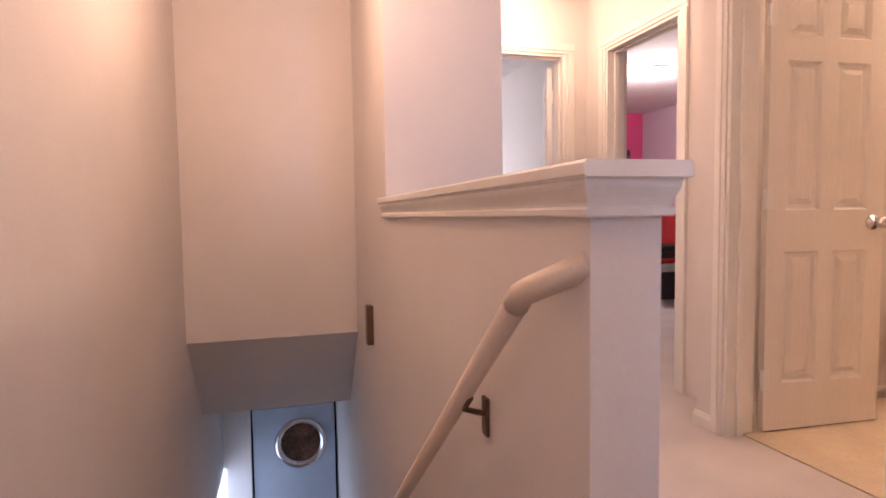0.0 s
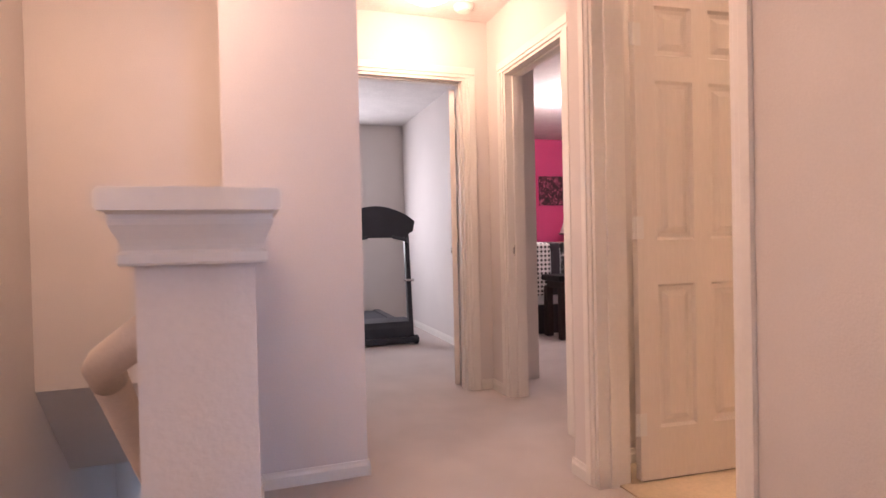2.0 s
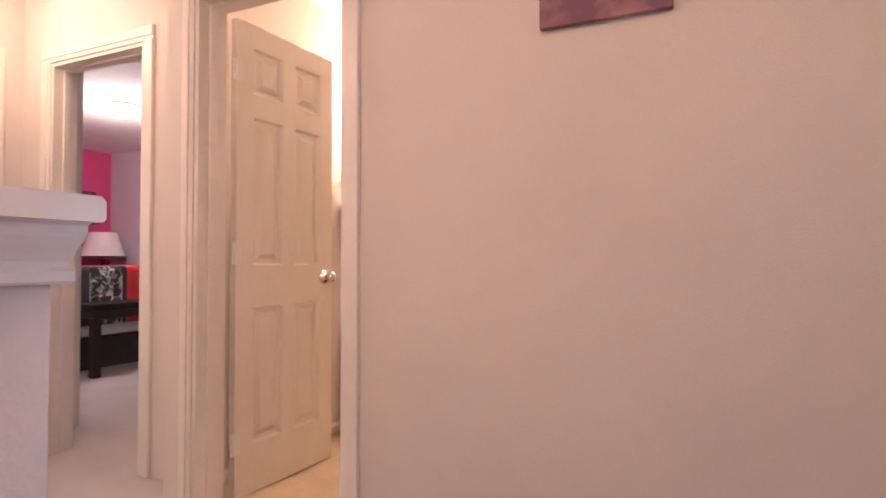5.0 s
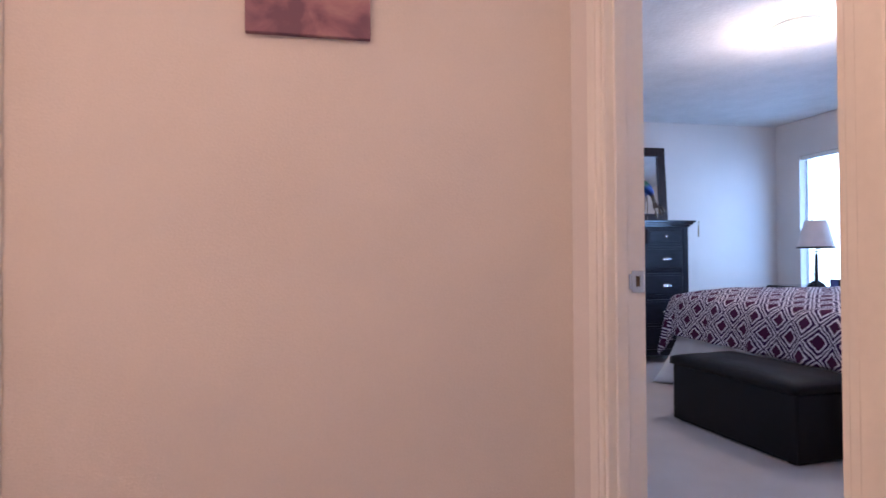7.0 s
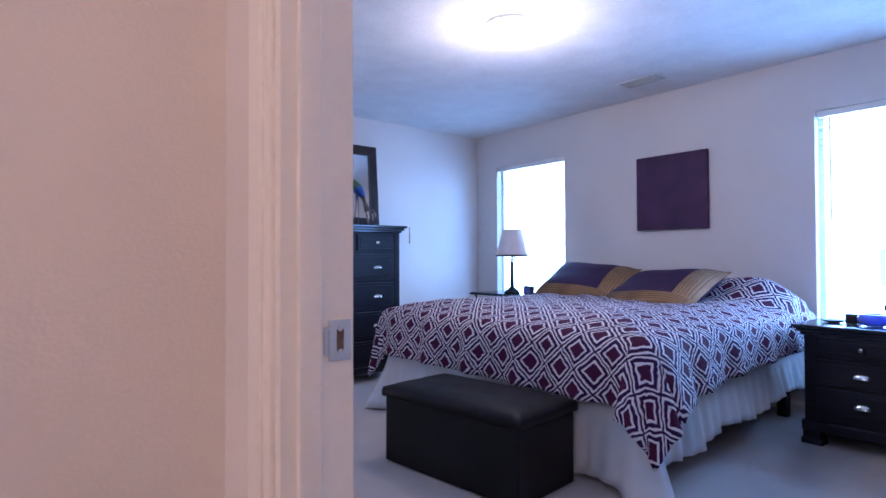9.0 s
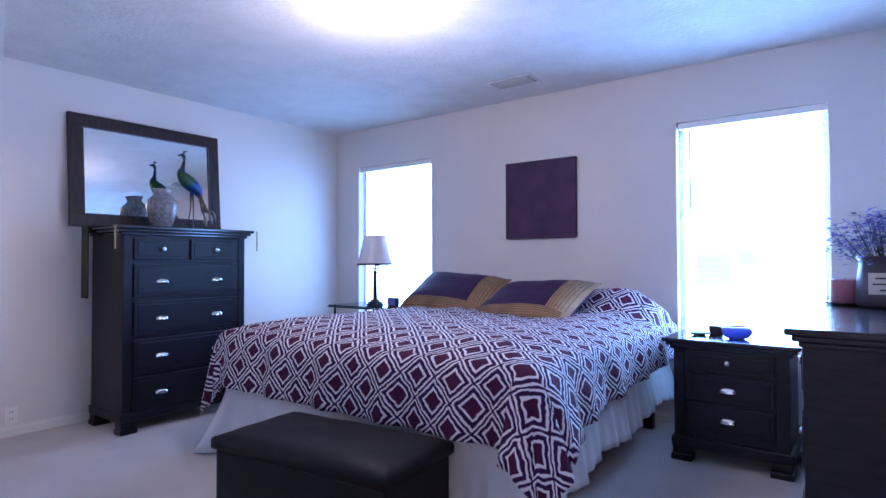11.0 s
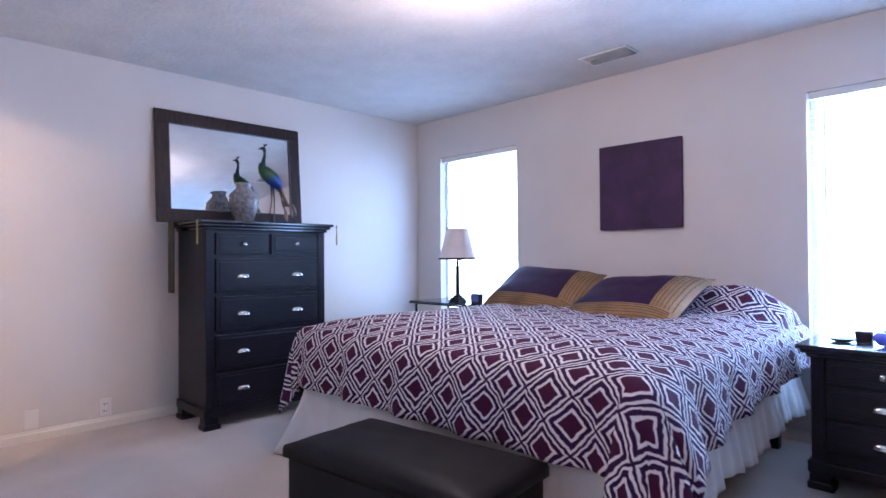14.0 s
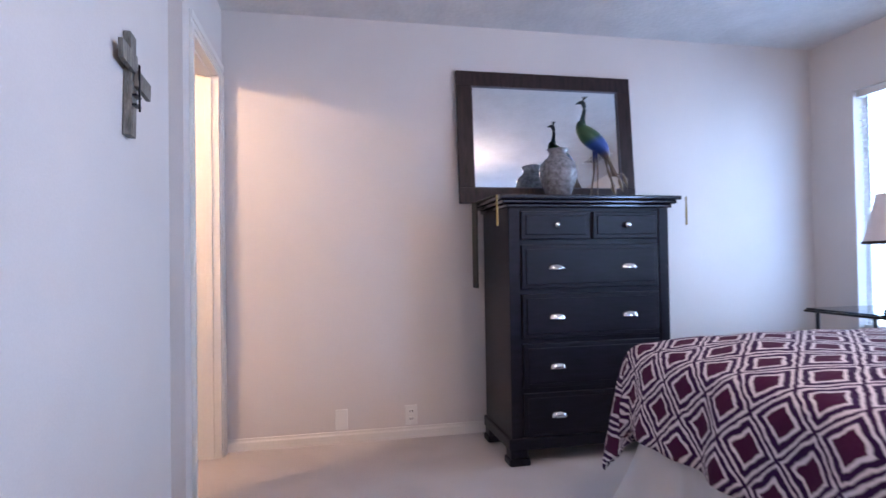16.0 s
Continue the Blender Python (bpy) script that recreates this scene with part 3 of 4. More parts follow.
ceiling_light(3.0, 4.75, 0.15, DOMEH, "frosted glass flush ceiling light in the hall, lit")
ceiling_light(1.42, 3.75, 0.15, DOMEH, "frosted glass flush ceiling light over the stairs, lit")
# unseen fixture, added to go with the extra lamp over the landing
ceiling_light(1.75, 1.95, 0.15, DOMEH, "unseen frosted glass flush ceiling light added over the landing, lit")
ceiling_light(4.62, -0.8, 0.15, DOME, "frosted glass flush ceiling light in the bedroom, lit")
ceiling_light(5.2, 6.7, 0.16, DOME, "frosted glass flush ceiling light in the pink room, lit")
ceiling_light(6.02, 1.85, 0.12, DOMEH, "frosted glass flush ceiling light in the closet, lit")

# entry door down the stairs
ent = thing("entry_door", "grey-blue entry door with a round window", "door")
part("slab", boxes((1.18, 6.93, -2.79, 1.91, 6.97, -0.76), bevel=0.004), DOORG, ent)
win = part("round_window", lathe([(0.225, 0.0), (0.235, 0.012), (0.225, 0.030), (0.200, 0.034), (0.180, 0.020), (0.175, 0.006)], 40), CHROME, ent, "bright metal ring", smooth=True)
win.matrix_parent_inverse = Matrix.Identity(4)
win.matrix_world = pose(1.60, 6.93, -1.10, 90, 0, 0)
pane = part("pane", lathe([(0.178, 0.004), (0.178, 0.008)], 40), DIMGLASS, win)

# ---------------------------------------------------------------- bathroom
van = thing("bathroom_vanity", "cherry wood vanity cabinet with a grey top", "vanity")
part("cabinet", boxes((4.58, 3.28, 0.10, 5.50, 3.79, 0.79), (4.62, 3.33, 0.006, 5.50, 3.79, 0.10)), WOODR, van)
part("worktop", boxes((4.55, 3.25, 0.79, 5.52, 3.79, 0.82), bevel=0.006), STONE, van)
part("backsplash", boxes((4.55, 3.772, 0.82, 5.52, 3.796, 0.92), bevel=0.003), STONE, van)
for x in (4.64, 4.93, 5.22):
    part("door", boxes((x, 3.262, 0.16, x + 0.26, 3.28, 0.74), bevel=0.006), WOODR, van)
ring = thing("towel_ring", "chrome towel ring on the bathroom wall", "towel ring")
part("rose", rods(((4.565, 3.799, 1.52), (4.565, 3.765, 1.52), 0.02)), CHROME, ring)
part("ring", tube([(4.565 + 0.075 * math.sin(a), 3.765, 1.45 + 0.075 * math.cos(a)) for a in (i * 2 * math.pi / 24 for i in range(25))], 0.006, 8), CHROME, ring, smooth=True)
tw = thing("towel", "mauve and white striped hand towel hanging on the ring", "towel")


def hung_cloth(x0, x1, y, z0, z1):
    """A cloth folded over a ring: gathered at the top, fanning out in soft pleats."""
    bm = bmesh.new()
    n, k = 28, 14
    for back in (0, 1):
        cols = []
        for i in range(n + 1):
            u = i / n
            col = []
            for j in range(k + 1):
                f = j / k
                spread = 0.72 + 0.28 * min(1.0, f * 2.2)
                x = (x0 + x1) / 2 + (u - 0.5) * (x1 - x0) * spread
                fold = 0.010 * math.sin(u * 15 + 0.5 * back) * (0.4 + 0.6 * f)
                col.append(bm.verts.new((x, y + (0.016 if back else -0.012) * (0.5 + 0.5 * min(1, f * 3)) + fold, z1 + (z0 + 0.03 * back - z1) * f + 0.004 * math.sin(u * 9))))
            cols.append(col)
        for a, b in zip(cols, cols[1:]):
            for j in range(k):
                bm.faces.new((a[j], b[j], b[j + 1], a[j + 1]))
    return bm


cloth = part("cloth", hung_cloth(4.485, 4.645, 3.762, 1.06, 1.40), TOWEL, tw, smooth=True)
cloth.modifiers.new("thick", "SOLIDIFY").thickness = 0.005
sw = thing("light_switch", "cream switch plate beside the bathroom mirror", "light switch")
part("plate", boxes((4.60, 3.792, 1.50, 4.68, 3.80, 1.64), bevel=0.003), WHITEP, sw)
vl = thing("vanity_light", "bar of lit globes over the vanity", "wall light")
part("bar", boxes((4.65, 3.77, 1.98, 5.25, 3.80, 2.06), bevel=0.006), CHROME, vl)
for x in (4.72, 4.95, 5.18):
    part("globe", lathe([(0.01, -0.055), (0.035, -0.043), (0.055, 0.0), (0.035, 0.043), (0.01, 0.055)], 20, (x, 3.70, 2.02)), DOMEH, vl, smooth=True)

# ---------------------------------------------------------------- exercise room
tm = thing("treadmill", "dark blue-black folding treadmill with a curved console", "treadmill")
part("deck", boxes((2.86, 7.20, 0.10, 3.46, 8.45, 0.17), bevel=0.012), PLASTICB, tm)
part("belt", boxes((2.94, 7.30, 0.165, 3.38, 8.43, 0.178)), BELT, tm)
for x in (2.86, 3.385):
    part("side_rail", boxes((x, 7.28, 0.165, x + 0.075, 8.45, 0.19), bevel=0.008), PLASTICB, tm)
part("motor_hood", prism([(7.02, 0.03), (7.34, 0.03), (7.36, 0.17), (7.30, 0.235), (7.06, 0.22), (7.02, 0.17)], "x", 2.84, 3.48), PLASTICB, tm)
part("base_bar", boxes((2.80, 6.98, 0.02, 3.54, 7.06, 0.075), bevel=0.01), PLASTICB, tm)
for x in (2.82, 3.515):
    part("wheel", rods(((x - 0.015, 7.02, 0.045), (x + 0.015, 7.02, 0.045), 0.045), seg=20), BELT, tm)
for x in (2.86, 3.475):
    up = part("upright", prism([(7.03, 0.06), (7.09, 0.06), (7.20, 1.06), (7.14, 1.06)], "x", x - 0.022, x + 0.022), PLASTICB, tm)
    part("clamp_knob", rods(((x - 0.05, 7.09, 0.62), (x + 0.05, 7.09, 0.62), 0.014)), CHROME, up)
arc = [(2.78 + 0.78 * i / 12, 1.20 + 0.15 * math.sin(math.pi * i / 12) ** 0.8) for i in range(13)]
part("console", prism([*arc, (3.54, 1.10), (3.44, 1.04), (2.90, 1.04), (2.80, 1.10)], "y", 7.14, 7.22), PLASTICB, tm)
for s in (-1, 1):
    part("handlebar", tube([(3.17 + s * 0.32, 7.18, 1.06), (3.17 + s * 0.30, 7.10, 1.00), (3.17 + s * 0.24, 6.98, 1.02), (3.17 + s * 0.12, 6.96, 1.045)], 0.016, 10), BELT, tm, smooth=True)

# ---------------------------------------------------------------- pink room
pb = thing("pink_room_bed", "made bed with dotted, damask and red covers", "bed")
part("mattress", boxes((4.52, 6.97, 0.30, 6.40, 8.6, 0.92), bevel=0.06), LINEN, pb)
for x0, x1, ma in ((4.50, 4.975, DOTS), (4.98, 5.09, INK), (5.095, 5.40, DAMASK), (5.405, 5.44, INK)):
    part("cover_band", boxes((x0, 6.95, 0.40, x1, 8.3, 0.955), bevel=0.035), ma, pb)
part("red_cover", boxes((5.445, 6.95, 0.40, 6.42, 8.3, 0.955), bevel=0.04), REDC, pb)
part("bed_base", boxes((4.55, 6.99, 0.0, 6.38, 8.58, 0.30)), INK, pb)
be = thing("bench", "dark brown bench with a padded seat at the bed", "bench")
part("seat", boxes((4.84, 6.54, 0.57, 6.10, 6.92, 0.63), bevel=0.014), LEATHER, be)
part("apron", boxes((4.88, 6.58, 0.50, 6.06, 6.88, 0.57)), FRAMEW, be)
for x in (4.86, 6.0):
    for y in (6.56, 6.84):
        part("leg", boxes((x, y, 0.0, x + 0.07, y + 0.07, 0.51), bevel=0.005), FRAMEW, be)
nt = thing("nightstand", "small dark nightstand by the pink wall", "nightstand")
part("body", boxes((6.22, 8.62, 0.0, 6.70, 9.0, 0.612), bevel=0.008), FRAMEW, nt)


def table_lamp(x, y, z, h, r, label, stem):
    l = thing("table_lamp", label, "lamp", "table lamps", pose(x, y, z))
    part("foot", boxes((-0.055, -0.055, 0, 0.055, 0.055, 0.018), (-0.045, -0.045, 0.018, 0.045, 0.045, 0.036), (-0.030, -0.030, 0.036, 0.030, 0.030, 0.055), bevel=0.004), stem, l)
    part("stem", rods(((0, 0, 0.05), (0, 0, h * 0.47), 0.021, 0.015), ((0, 0, h * 0.47), (0, 0, h * 0.49), 0.026), ((0, 0, h * 0.49), (0, 0, h * 0.62), 0.007), seg=8), stem, l)
    part("swing_arm", rods(((-0.045, 0, h * 0.53), (0.03, 0, h * 0.53), 0.006), ((-0.045, 0, h * 0.53), (-0.045, 0, h * 0.575), 0.006), ((-0.045, 0, h * 0.575), (0.0, 0, h * 0.575), 0.006), seg=8), stem, l)
    sh = bmesh.new()
    rings = []
    for r0, zz in ((r, h * 0.58), (r * 0.86, h * 0.70), (r * 0.74, h * 0.82), (r * 0.64, h * 0.94), (r * 0.60, h), (r * 0.59, h), (r * 0.985, h * 0.582)):
        rings.append([sh.verts.new(((r0 * (1.0 if i % 3 else 0.985)) * math.cos(2 * math.pi * i / 36), (r0 * (1.0 if i % 3 else 0.985)) * math.sin(2 * math.pi * i / 36), zz)) for i in range(36)])
    for a, b in zip(rings, rings[1:] + rings[:1]):
        for i in range(36):
            sh.faces.new((a[i], a[(i + 1) % 36], b[(i + 1) % 36], b[i]))
    shade = part("shade", sh, SHADE, l, "cream pleated fabric shade")
    part("trim_band", lathe([(r + 0.002, h * 0.58), (r + 0.003, h * 0.60), (r * 0.985, h * 0.605)], 36), FRAMEW, shade)
    return l


table_lamp(6.44, 8.78, 0.612, 0.755, 0.265, "table lamp with a wide white shade on the nightstand", FRAMEW)
pa = thing("wall_print", "dark patterned square print on the pink wall", "picture")
part("canvas", boxes((5.97, 9.015, 1.48, 6.50, 9.045, 1.90)), ARTPINK, pa)

# ---------------------------------------------------------------- bedroom windows


def blind_window(name, x0, x1, z0, z1):
    w = tagged(new(name), "window with open white blinds, bright with daylight", kind="structure")
    fr = part("window_frame", boxes((x0, -2.90, z0, x0 + 0.035, -2.87, z1), (x1 - 0.035, -2.90, z0, x1, -2.87, z1), (x0 + 0.035, -2.90, z0, x1 - 0.035, -2.87, z0 + 0.035), (x0 + 0.035, -2.90, z1 - 0.035, x1 - 0.035, -2.87, z1)), WHITEP, w)
    part("head_rail", boxes((x0 + 0.008, -2.862, z1 - 0.045, x1 - 0.008, -2.815, z1 - 0.002), bevel=0.003), WHITEP, w)
    part("bottom_rail", boxes((x0 + 0.01, -2.855, z0 + 0.02, x1 - 0.01, -2.828, z0 + 0.038), bevel=0.004), WHITEP, w)
    part("wand", rods(((x1 - 0.085, -2.812, z1 - 0.05), (x1 - 0.088, -2.810, z1 - 0.75), 0.0045), seg=8), TIN, w)
    slat = mesh_of("slat", boxes((x0 + 0.012, -2.854, -0.0008, x1 - 0.012, -2.829, 0.0008)), WHITEP)
    n = int((z1 - z0 - 0.09) / 0.042)
    for i in range(n):
        s = new("slat", slat)
        s.parent, s.location = w, (0, 0, z0 + 0.06 + i * 0.042)
    part("window_sill", boxes((x0 - 0.02, -2.815, z0 - 0.022, x1 + 0.02, -2.775, z0 - 0.001), bevel=0.004), TRIM, w)


blind_window("window_1", 5.825, 6.755, 0.55, 2.06)
blind_window("window_2", 2.82, 3.69, 0.55, 2.06)

# unseen window added to go with the cool lamp on the landing
w3 = tagged(new("added_window"), "plain unseen window added to light the landing", kind="structure")
part("window_frame", boxes((1.05, 1.175, 0.90, 1.09, 1.215, 1.96), (1.81, 1.175, 0.90, 1.85, 1.215, 1.96), (1.09, 1.175, 0.90, 1.81, 1.215, 0.94), (1.09, 1.175, 1.92, 1.81, 1.215, 1.96)), WHITEP, w3)
part("window_sill", boxes((1.03, 1.255, 0.878, 1.87, 1.295, 0.899), bevel=0.004), TRIM, w3)

# ---------------------------------------------------------------- bed
BX0, BX1, BY0, BY1, TOP = 3.74, 5.72, -2.72, -0.70, 0.685
bed = thing("bed", "king-size bed with a white pleated bed skirt", "bed")
part("mattress", boxes((BX0 + 0.02, BY0, 0.36, BX1 - 0.02, BY1, TOP - 0.012), bevel=0.07), LINEN, bed)
part("box_spring", boxes((BX0 + 0.03, BY0, 0.17, BX1 - 0.03, BY1 - 0.02, 0.36)), INK, bed)
for x in (BX0 + 0.06, BX1 - 0.12):
    for y in (BY0 + 0.1, BY1 - 0.14):
        part("leg", boxes((x, y, 0.0, x + 0.06, y + 0.06, 0.17)), IRON, bed)


def bed_skirt():
    bm = bmesh.new()
    path = []
    n = 150
    for i in range(n + 1):
        path.append((BX1 + 0.005, BY0 + (BY1 - BY0) * i / n, 1, 0))
    for i in range(1, n + 1):
        path.append((BX1 + (BX0 - BX1) * i / n, BY1 + 0.005, 0, 1))
    for i in range(1, n + 1):
        path.append((BX0 - 0.005, BY1 + (BY0 - BY1) * i / n, -1, 0))
    rows = []
    for k, (x, y, nx, ny) in enumerate(path):
        wave = 0.55 * math.sin(k * 0.42) + 0.45 * math.sin(k * 0.17 + 1.3) + 0.4 * math.sin(k * 0.83)
        side = k > 2 * n
        col = []
        lift = 0.012 + 0.02 * (1 + math.sin(k * 0.11)) + (0.07 + 0.14 * (k - 2 * n) / n if side else 0.0)
        corner = math.exp(-((k - 2 * n) / 7.0) ** 2) + math.exp(-((k - n) / 7.0) ** 2)
        spill = math.exp(-((k - n) / 6.0) ** 2)
        for j in range(9):
            f = j / 8
            z = 0.43 + (lift * (1 - corner) - 0.43) * f + 0.008 * corner
            o = f * (0.022 * wave + 0.045) + corner * 0.05 * f * f
            col.append(bm.verts.new((x + nx * o + (corner * 0.06 * f * (1 if nx > 0 or (ny and x > 4.7) else -1)) + spill * 0.05 * f * f, y + ny * o + corner * 0.05 * f + spill * 0.02 * f * f, z)))
        rows.append(col)
    for a, b in zip(rows, rows[1:]):
        for j in range(8):
            bm.faces.new((a[j], b[j], b[j + 1], a[j + 1]))
    ob = part("bed_skirt", bm, LINEN, bed, "white gathered bed skirt", smooth=True)
    so = ob.modifiers.new("thick", "SOLIDIFY")
    so.thickness = 0.004


bed_skirt()


def quilt():
    bm = bmesh.new()
    uvl = bm.loops.layers.uv.new("UVMap")
    W, L = BX1 - BX0, BY1 - BY0
    step, hang = 0.026, 0.36
    nu, nv = int((W + 2 * hang) / step), int((L + hang) / step)
    cell = 0.138
    rows, uvs = [], {}
    for i in range(nu + 1):
        col = []
        u = -hang + (W + 2 * hang) * i / nu
        for j in range(nv + 1):
            v = (L + hang) * j / nv
            ex, sx = (max(0, -u), -1) if u < W / 2 else (max(0, u - W), 1)
            ey = max(0.0, v - L)
            cu, cv = min(max(u, 0), W), min(v, L)
            d = math.hypot(ex, ey)
            # the hem hangs longer towards the foot
            if ex > 0 and ey > 0:
                d *= 1.08
            if ex > 0 and ey == 0:
                d *= 0.74 + 0.26 * (v / L) ** 1.5
            dx, dy = (ex * sx / max(math.hypot(ex, ey), 1e-6), ey / max(math.hypot(ex, ey), 1e-6)) if ex or ey else (0, 0)
            r = 0.06
            near_foot = min(1.0, max(0.0, (v - 0.62 * L) / (0.38 * L))) if ex > 0 and sx < 0 else 0.0
            out = r * (1 - math.exp(-d / r)) + (0.10 + 0.30 * near_foot ** 2) * d
            down = max(0.0, d - r * (1 - math.exp(-d / r)))
            edge = min(1.0, d / 0.12)
            ph = (cu + cv) * 1.0 + (math.atan2(ey, ex) * 0.6 if ex and ey else 0)
            fold = edge * (0.016 * math.sin(ph * 17) + 0.010 * math.sin(ph * 31 + 1.0)) * (d / hang)
            if ex and ey:
                fold += (0.012 if sx < 0 else 0.025) * math.sin(math.atan2(ey, ex) * 4.0 - 0.6) * d / hang
            x = BX0 + cu + dx * (out + fold)
            y = BY0 + cv + dy * (out + fold)
            inx, iny = min(u, W - u), L - v
            lump = 0.0
            if ex == 0 and ey == 0:
                lump = 0.020 * noise.noise(Vector((u * 2.1, v * 1.7, 0))) + 0.011 * noise.noise(Vector((u * 7, v * 5, 3)))
                rim = min(1.0, min(inx, max(iny, 0)) / 0.16)
                lump *= rim
                puff = min(1.0, max(0.0, min(inx, max(iny, 0)) / 0.30))
                lump += 0.055 * math.sin(puff * math.pi / 2)
                # sleeping pillows under the cover at the head
                hp = max(0.0, 1 - abs(v - 0.16) / 0.34)
                side = max(0.0, 1 - abs(u - 0.38) / 0.60) + max(0.0, 1 - abs(u - W + 0.52) / 0.60)
                lump += 0.15 * (hp * hp * (3 - 2 * hp)) * min(1.0, side * 1.6)
            col.append(bm.verts.new((x, y, TOP + 0.012 + lump - down)))
            uvs[col[-1]] = ((u + v) / cell * 0.7071, (u - v) / cell * 0.7071)
        rows.append(col)
    for a, b in zip(rows, rows[1:]):
        for j in range(nv):
            f = bm.faces.new((a[j], b[j], b[j + 1], a[j + 1]))
            f.smooth = True
            for lp in f.loops:
                lp[uvl].uv = uvs[lp.vert]
    bmesh.ops.recalc_face_normals(bm, faces=bm.faces)
    me = bpy.data.meshes.new("quilt")
    bm.to_mesh(me)
    bm.free()
    me.materials.append(QUILT)
    ob = tagged(new("quilt", me), "purple and white diamond-print comforter spread over the bed", "comforter")
    so = ob.modifiers.new("thick", "SOLIDIFY")
    so.thickness, so.offset = 0.016, 1


quilt()


def pillow(label, m, w=0.66, h=0.50):
    """Flat cushion; a wide striped band runs along two edges."""
    p = thing("throw_pillow", label, "pillow", "throw pillows", m)
    n = 26
    def surface(u, v, s):
        pu, pv = 1 - (2 * u - 1) ** 4, 1 - (2 * v - 1) ** 4
        t = 0.105 * (max(pu, 0) * max(pv, 0)) ** 0.75
        bow = 0.045
        x = (u - 0.5) * w * (1 - bow * 4 * v * (1 - v))
        y = (v - 0.5) * h * (1 - bow * 4 * u * (1 - u))
        return (x, y, s * t + 0.010 * noise.noise(Vector((u * 4, v * 4, s * 3 + w))))
    kinds = {"center": (bmesh.new(), PURPLE), "border": (bmesh.new(), GOLDC), "back": (bmesh.new(), PURPLE)}
    for s in (1, -1):
        for i in range(n):
            for j in range(n):
                u0, v0 = i / n, j / n
                band_here = v0 < 0.19 or u0 > 0.80
                key = "back" if s < 0 else ("border" if band_here else "center")
                bm = kinds[key][0]
                bm.faces.new([bm.verts.new(surface(a, b, s)) for a, b in ((u0, v0), (u0 + 1 / n, v0), (u0 + 1 / n, v0 + 1 / n), (u0, v0 + 1 / n))])
    for key, (bm, ma) in kinds.items():
        bmesh.ops.remove_doubles(bm, verts=bm.verts, dist=1e-5)
        part(key, bm, ma, p, {"border": "gold striped border"}.get(key, ""), smooth=True)
    ridges = bmesh.new()
    for k in range(6):
        v = 0.03 + k * 0.028
        pts = [surface(a / 24, v, 1) for a in range(1, 24)]
        t = tube([(x, y, z + 0.002) for x, y, z in pts], 0.0025, 5)
        me = bpy.data.meshes.new("tmp")
        t.to_mesh(me)
        t.free()
        ridges.from_mesh(me)
        bpy.data.meshes.remove(me)
        u = 0.97 - k * 0.028
        pts = [surface(u, a / 24, 1) for a in range(5, 24)]
        t = tube([(x, y, z + 0.002) for x, y, z in pts], 0.0025, 5)
        me = bpy.data.meshes.new("tmp")
        t.to_mesh(me)
        t.free()
        ridges.from_mesh(me)
        bpy.data.meshes.remove(me)
    part("stitching", ridges, STITCH, p, "brown stitched stripes")


pillow("purple throw pillow with gold striped borders on the bed", pose(4.49, -2.19, 0.822, 26, -3, 172), 0.80, 0.56)
pillow("purple throw pillow with gold striped borders, leaning beside its pair", pose(5.25, -2.34, 0.85, 30, 3, 184), 0.76, 0.56)

# ottoman at the foot
ot = thing("storage_ottoman", "black leather storage ottoman with a padded lid", "ottoman", m=pose(4.415, -0.315, 0, 0, 0, 6))
part("body", boxes((-0.435, -0.215, 0.012, 0.435, 0.215, 0.345), bevel=0.012), LEATHER, ot)


def padded_lid(hx, hy, z0, z1, puff):
    """A stuffed lid: rounded rim, top swelling towards its middle, a few soft dents."""
    bm = bmesh.new()
    n, k = 28, 16
    top = []
    for i in range(n + 1):
        col = []
        for j in range(k + 1):
            u, v = 2 * i / n - 1, 2 * j / k - 1
            e = max(abs(u) ** 10, abs(v) ** 7)
            z = z1 - 0.020 * e + puff * (1 - u * u) * (1 - v * v) + 0.004 * noise.noise(Vector((u * 3, v * 2.2, 1.7)))
            col.append(bm.verts.new((u * hx * (1 - 0.012 * e), v * hy * (1 - 0.02 * e), z)))
        top.append(col)
    for a, b in zip(top, top[1:]):
        for j in range(k):
            bm.faces.new((a[j], b[j], b[j + 1], a[j + 1]))
    rim = [top[i][0] for i in range(n + 1)] + [top[n][j] for j in range(1, k + 1)] + [top[i][k] for i in range(n - 1, -1, -1)] + [top[0][j] for j in range(k - 1, 0, -1)]
    low = [bm.verts.new((p.co.x * 1.012, p.co.y * 1.02, (z0 + z1) / 2)) for p in rim]
    base = [bm.verts.new((p.co.x, p.co.y, z0)) for p in low]
    for a, b in ((rim, low), (low, base)):
        for q in range(len(a)):
            w = (q + 1) % len(a)
            bm.faces.new((a[q], a[w], b[w], b[q]))
    bm.faces.new(base)
    return bm


lid = part("lid", padded_lid(0.448, 0.228, 0.347, 0.412, 0.016), LEATHER, ot, "padded leather lid", smooth=True)
for x in (-0.40, 0.36):
    for y in (-0.19, 0.15):
        part("foot", boxes((x, y, 0, x + 0.04, y + 0.04, 0.014)), PLASTICB, ot)

# ---------------------------------------------------------------- case furniture


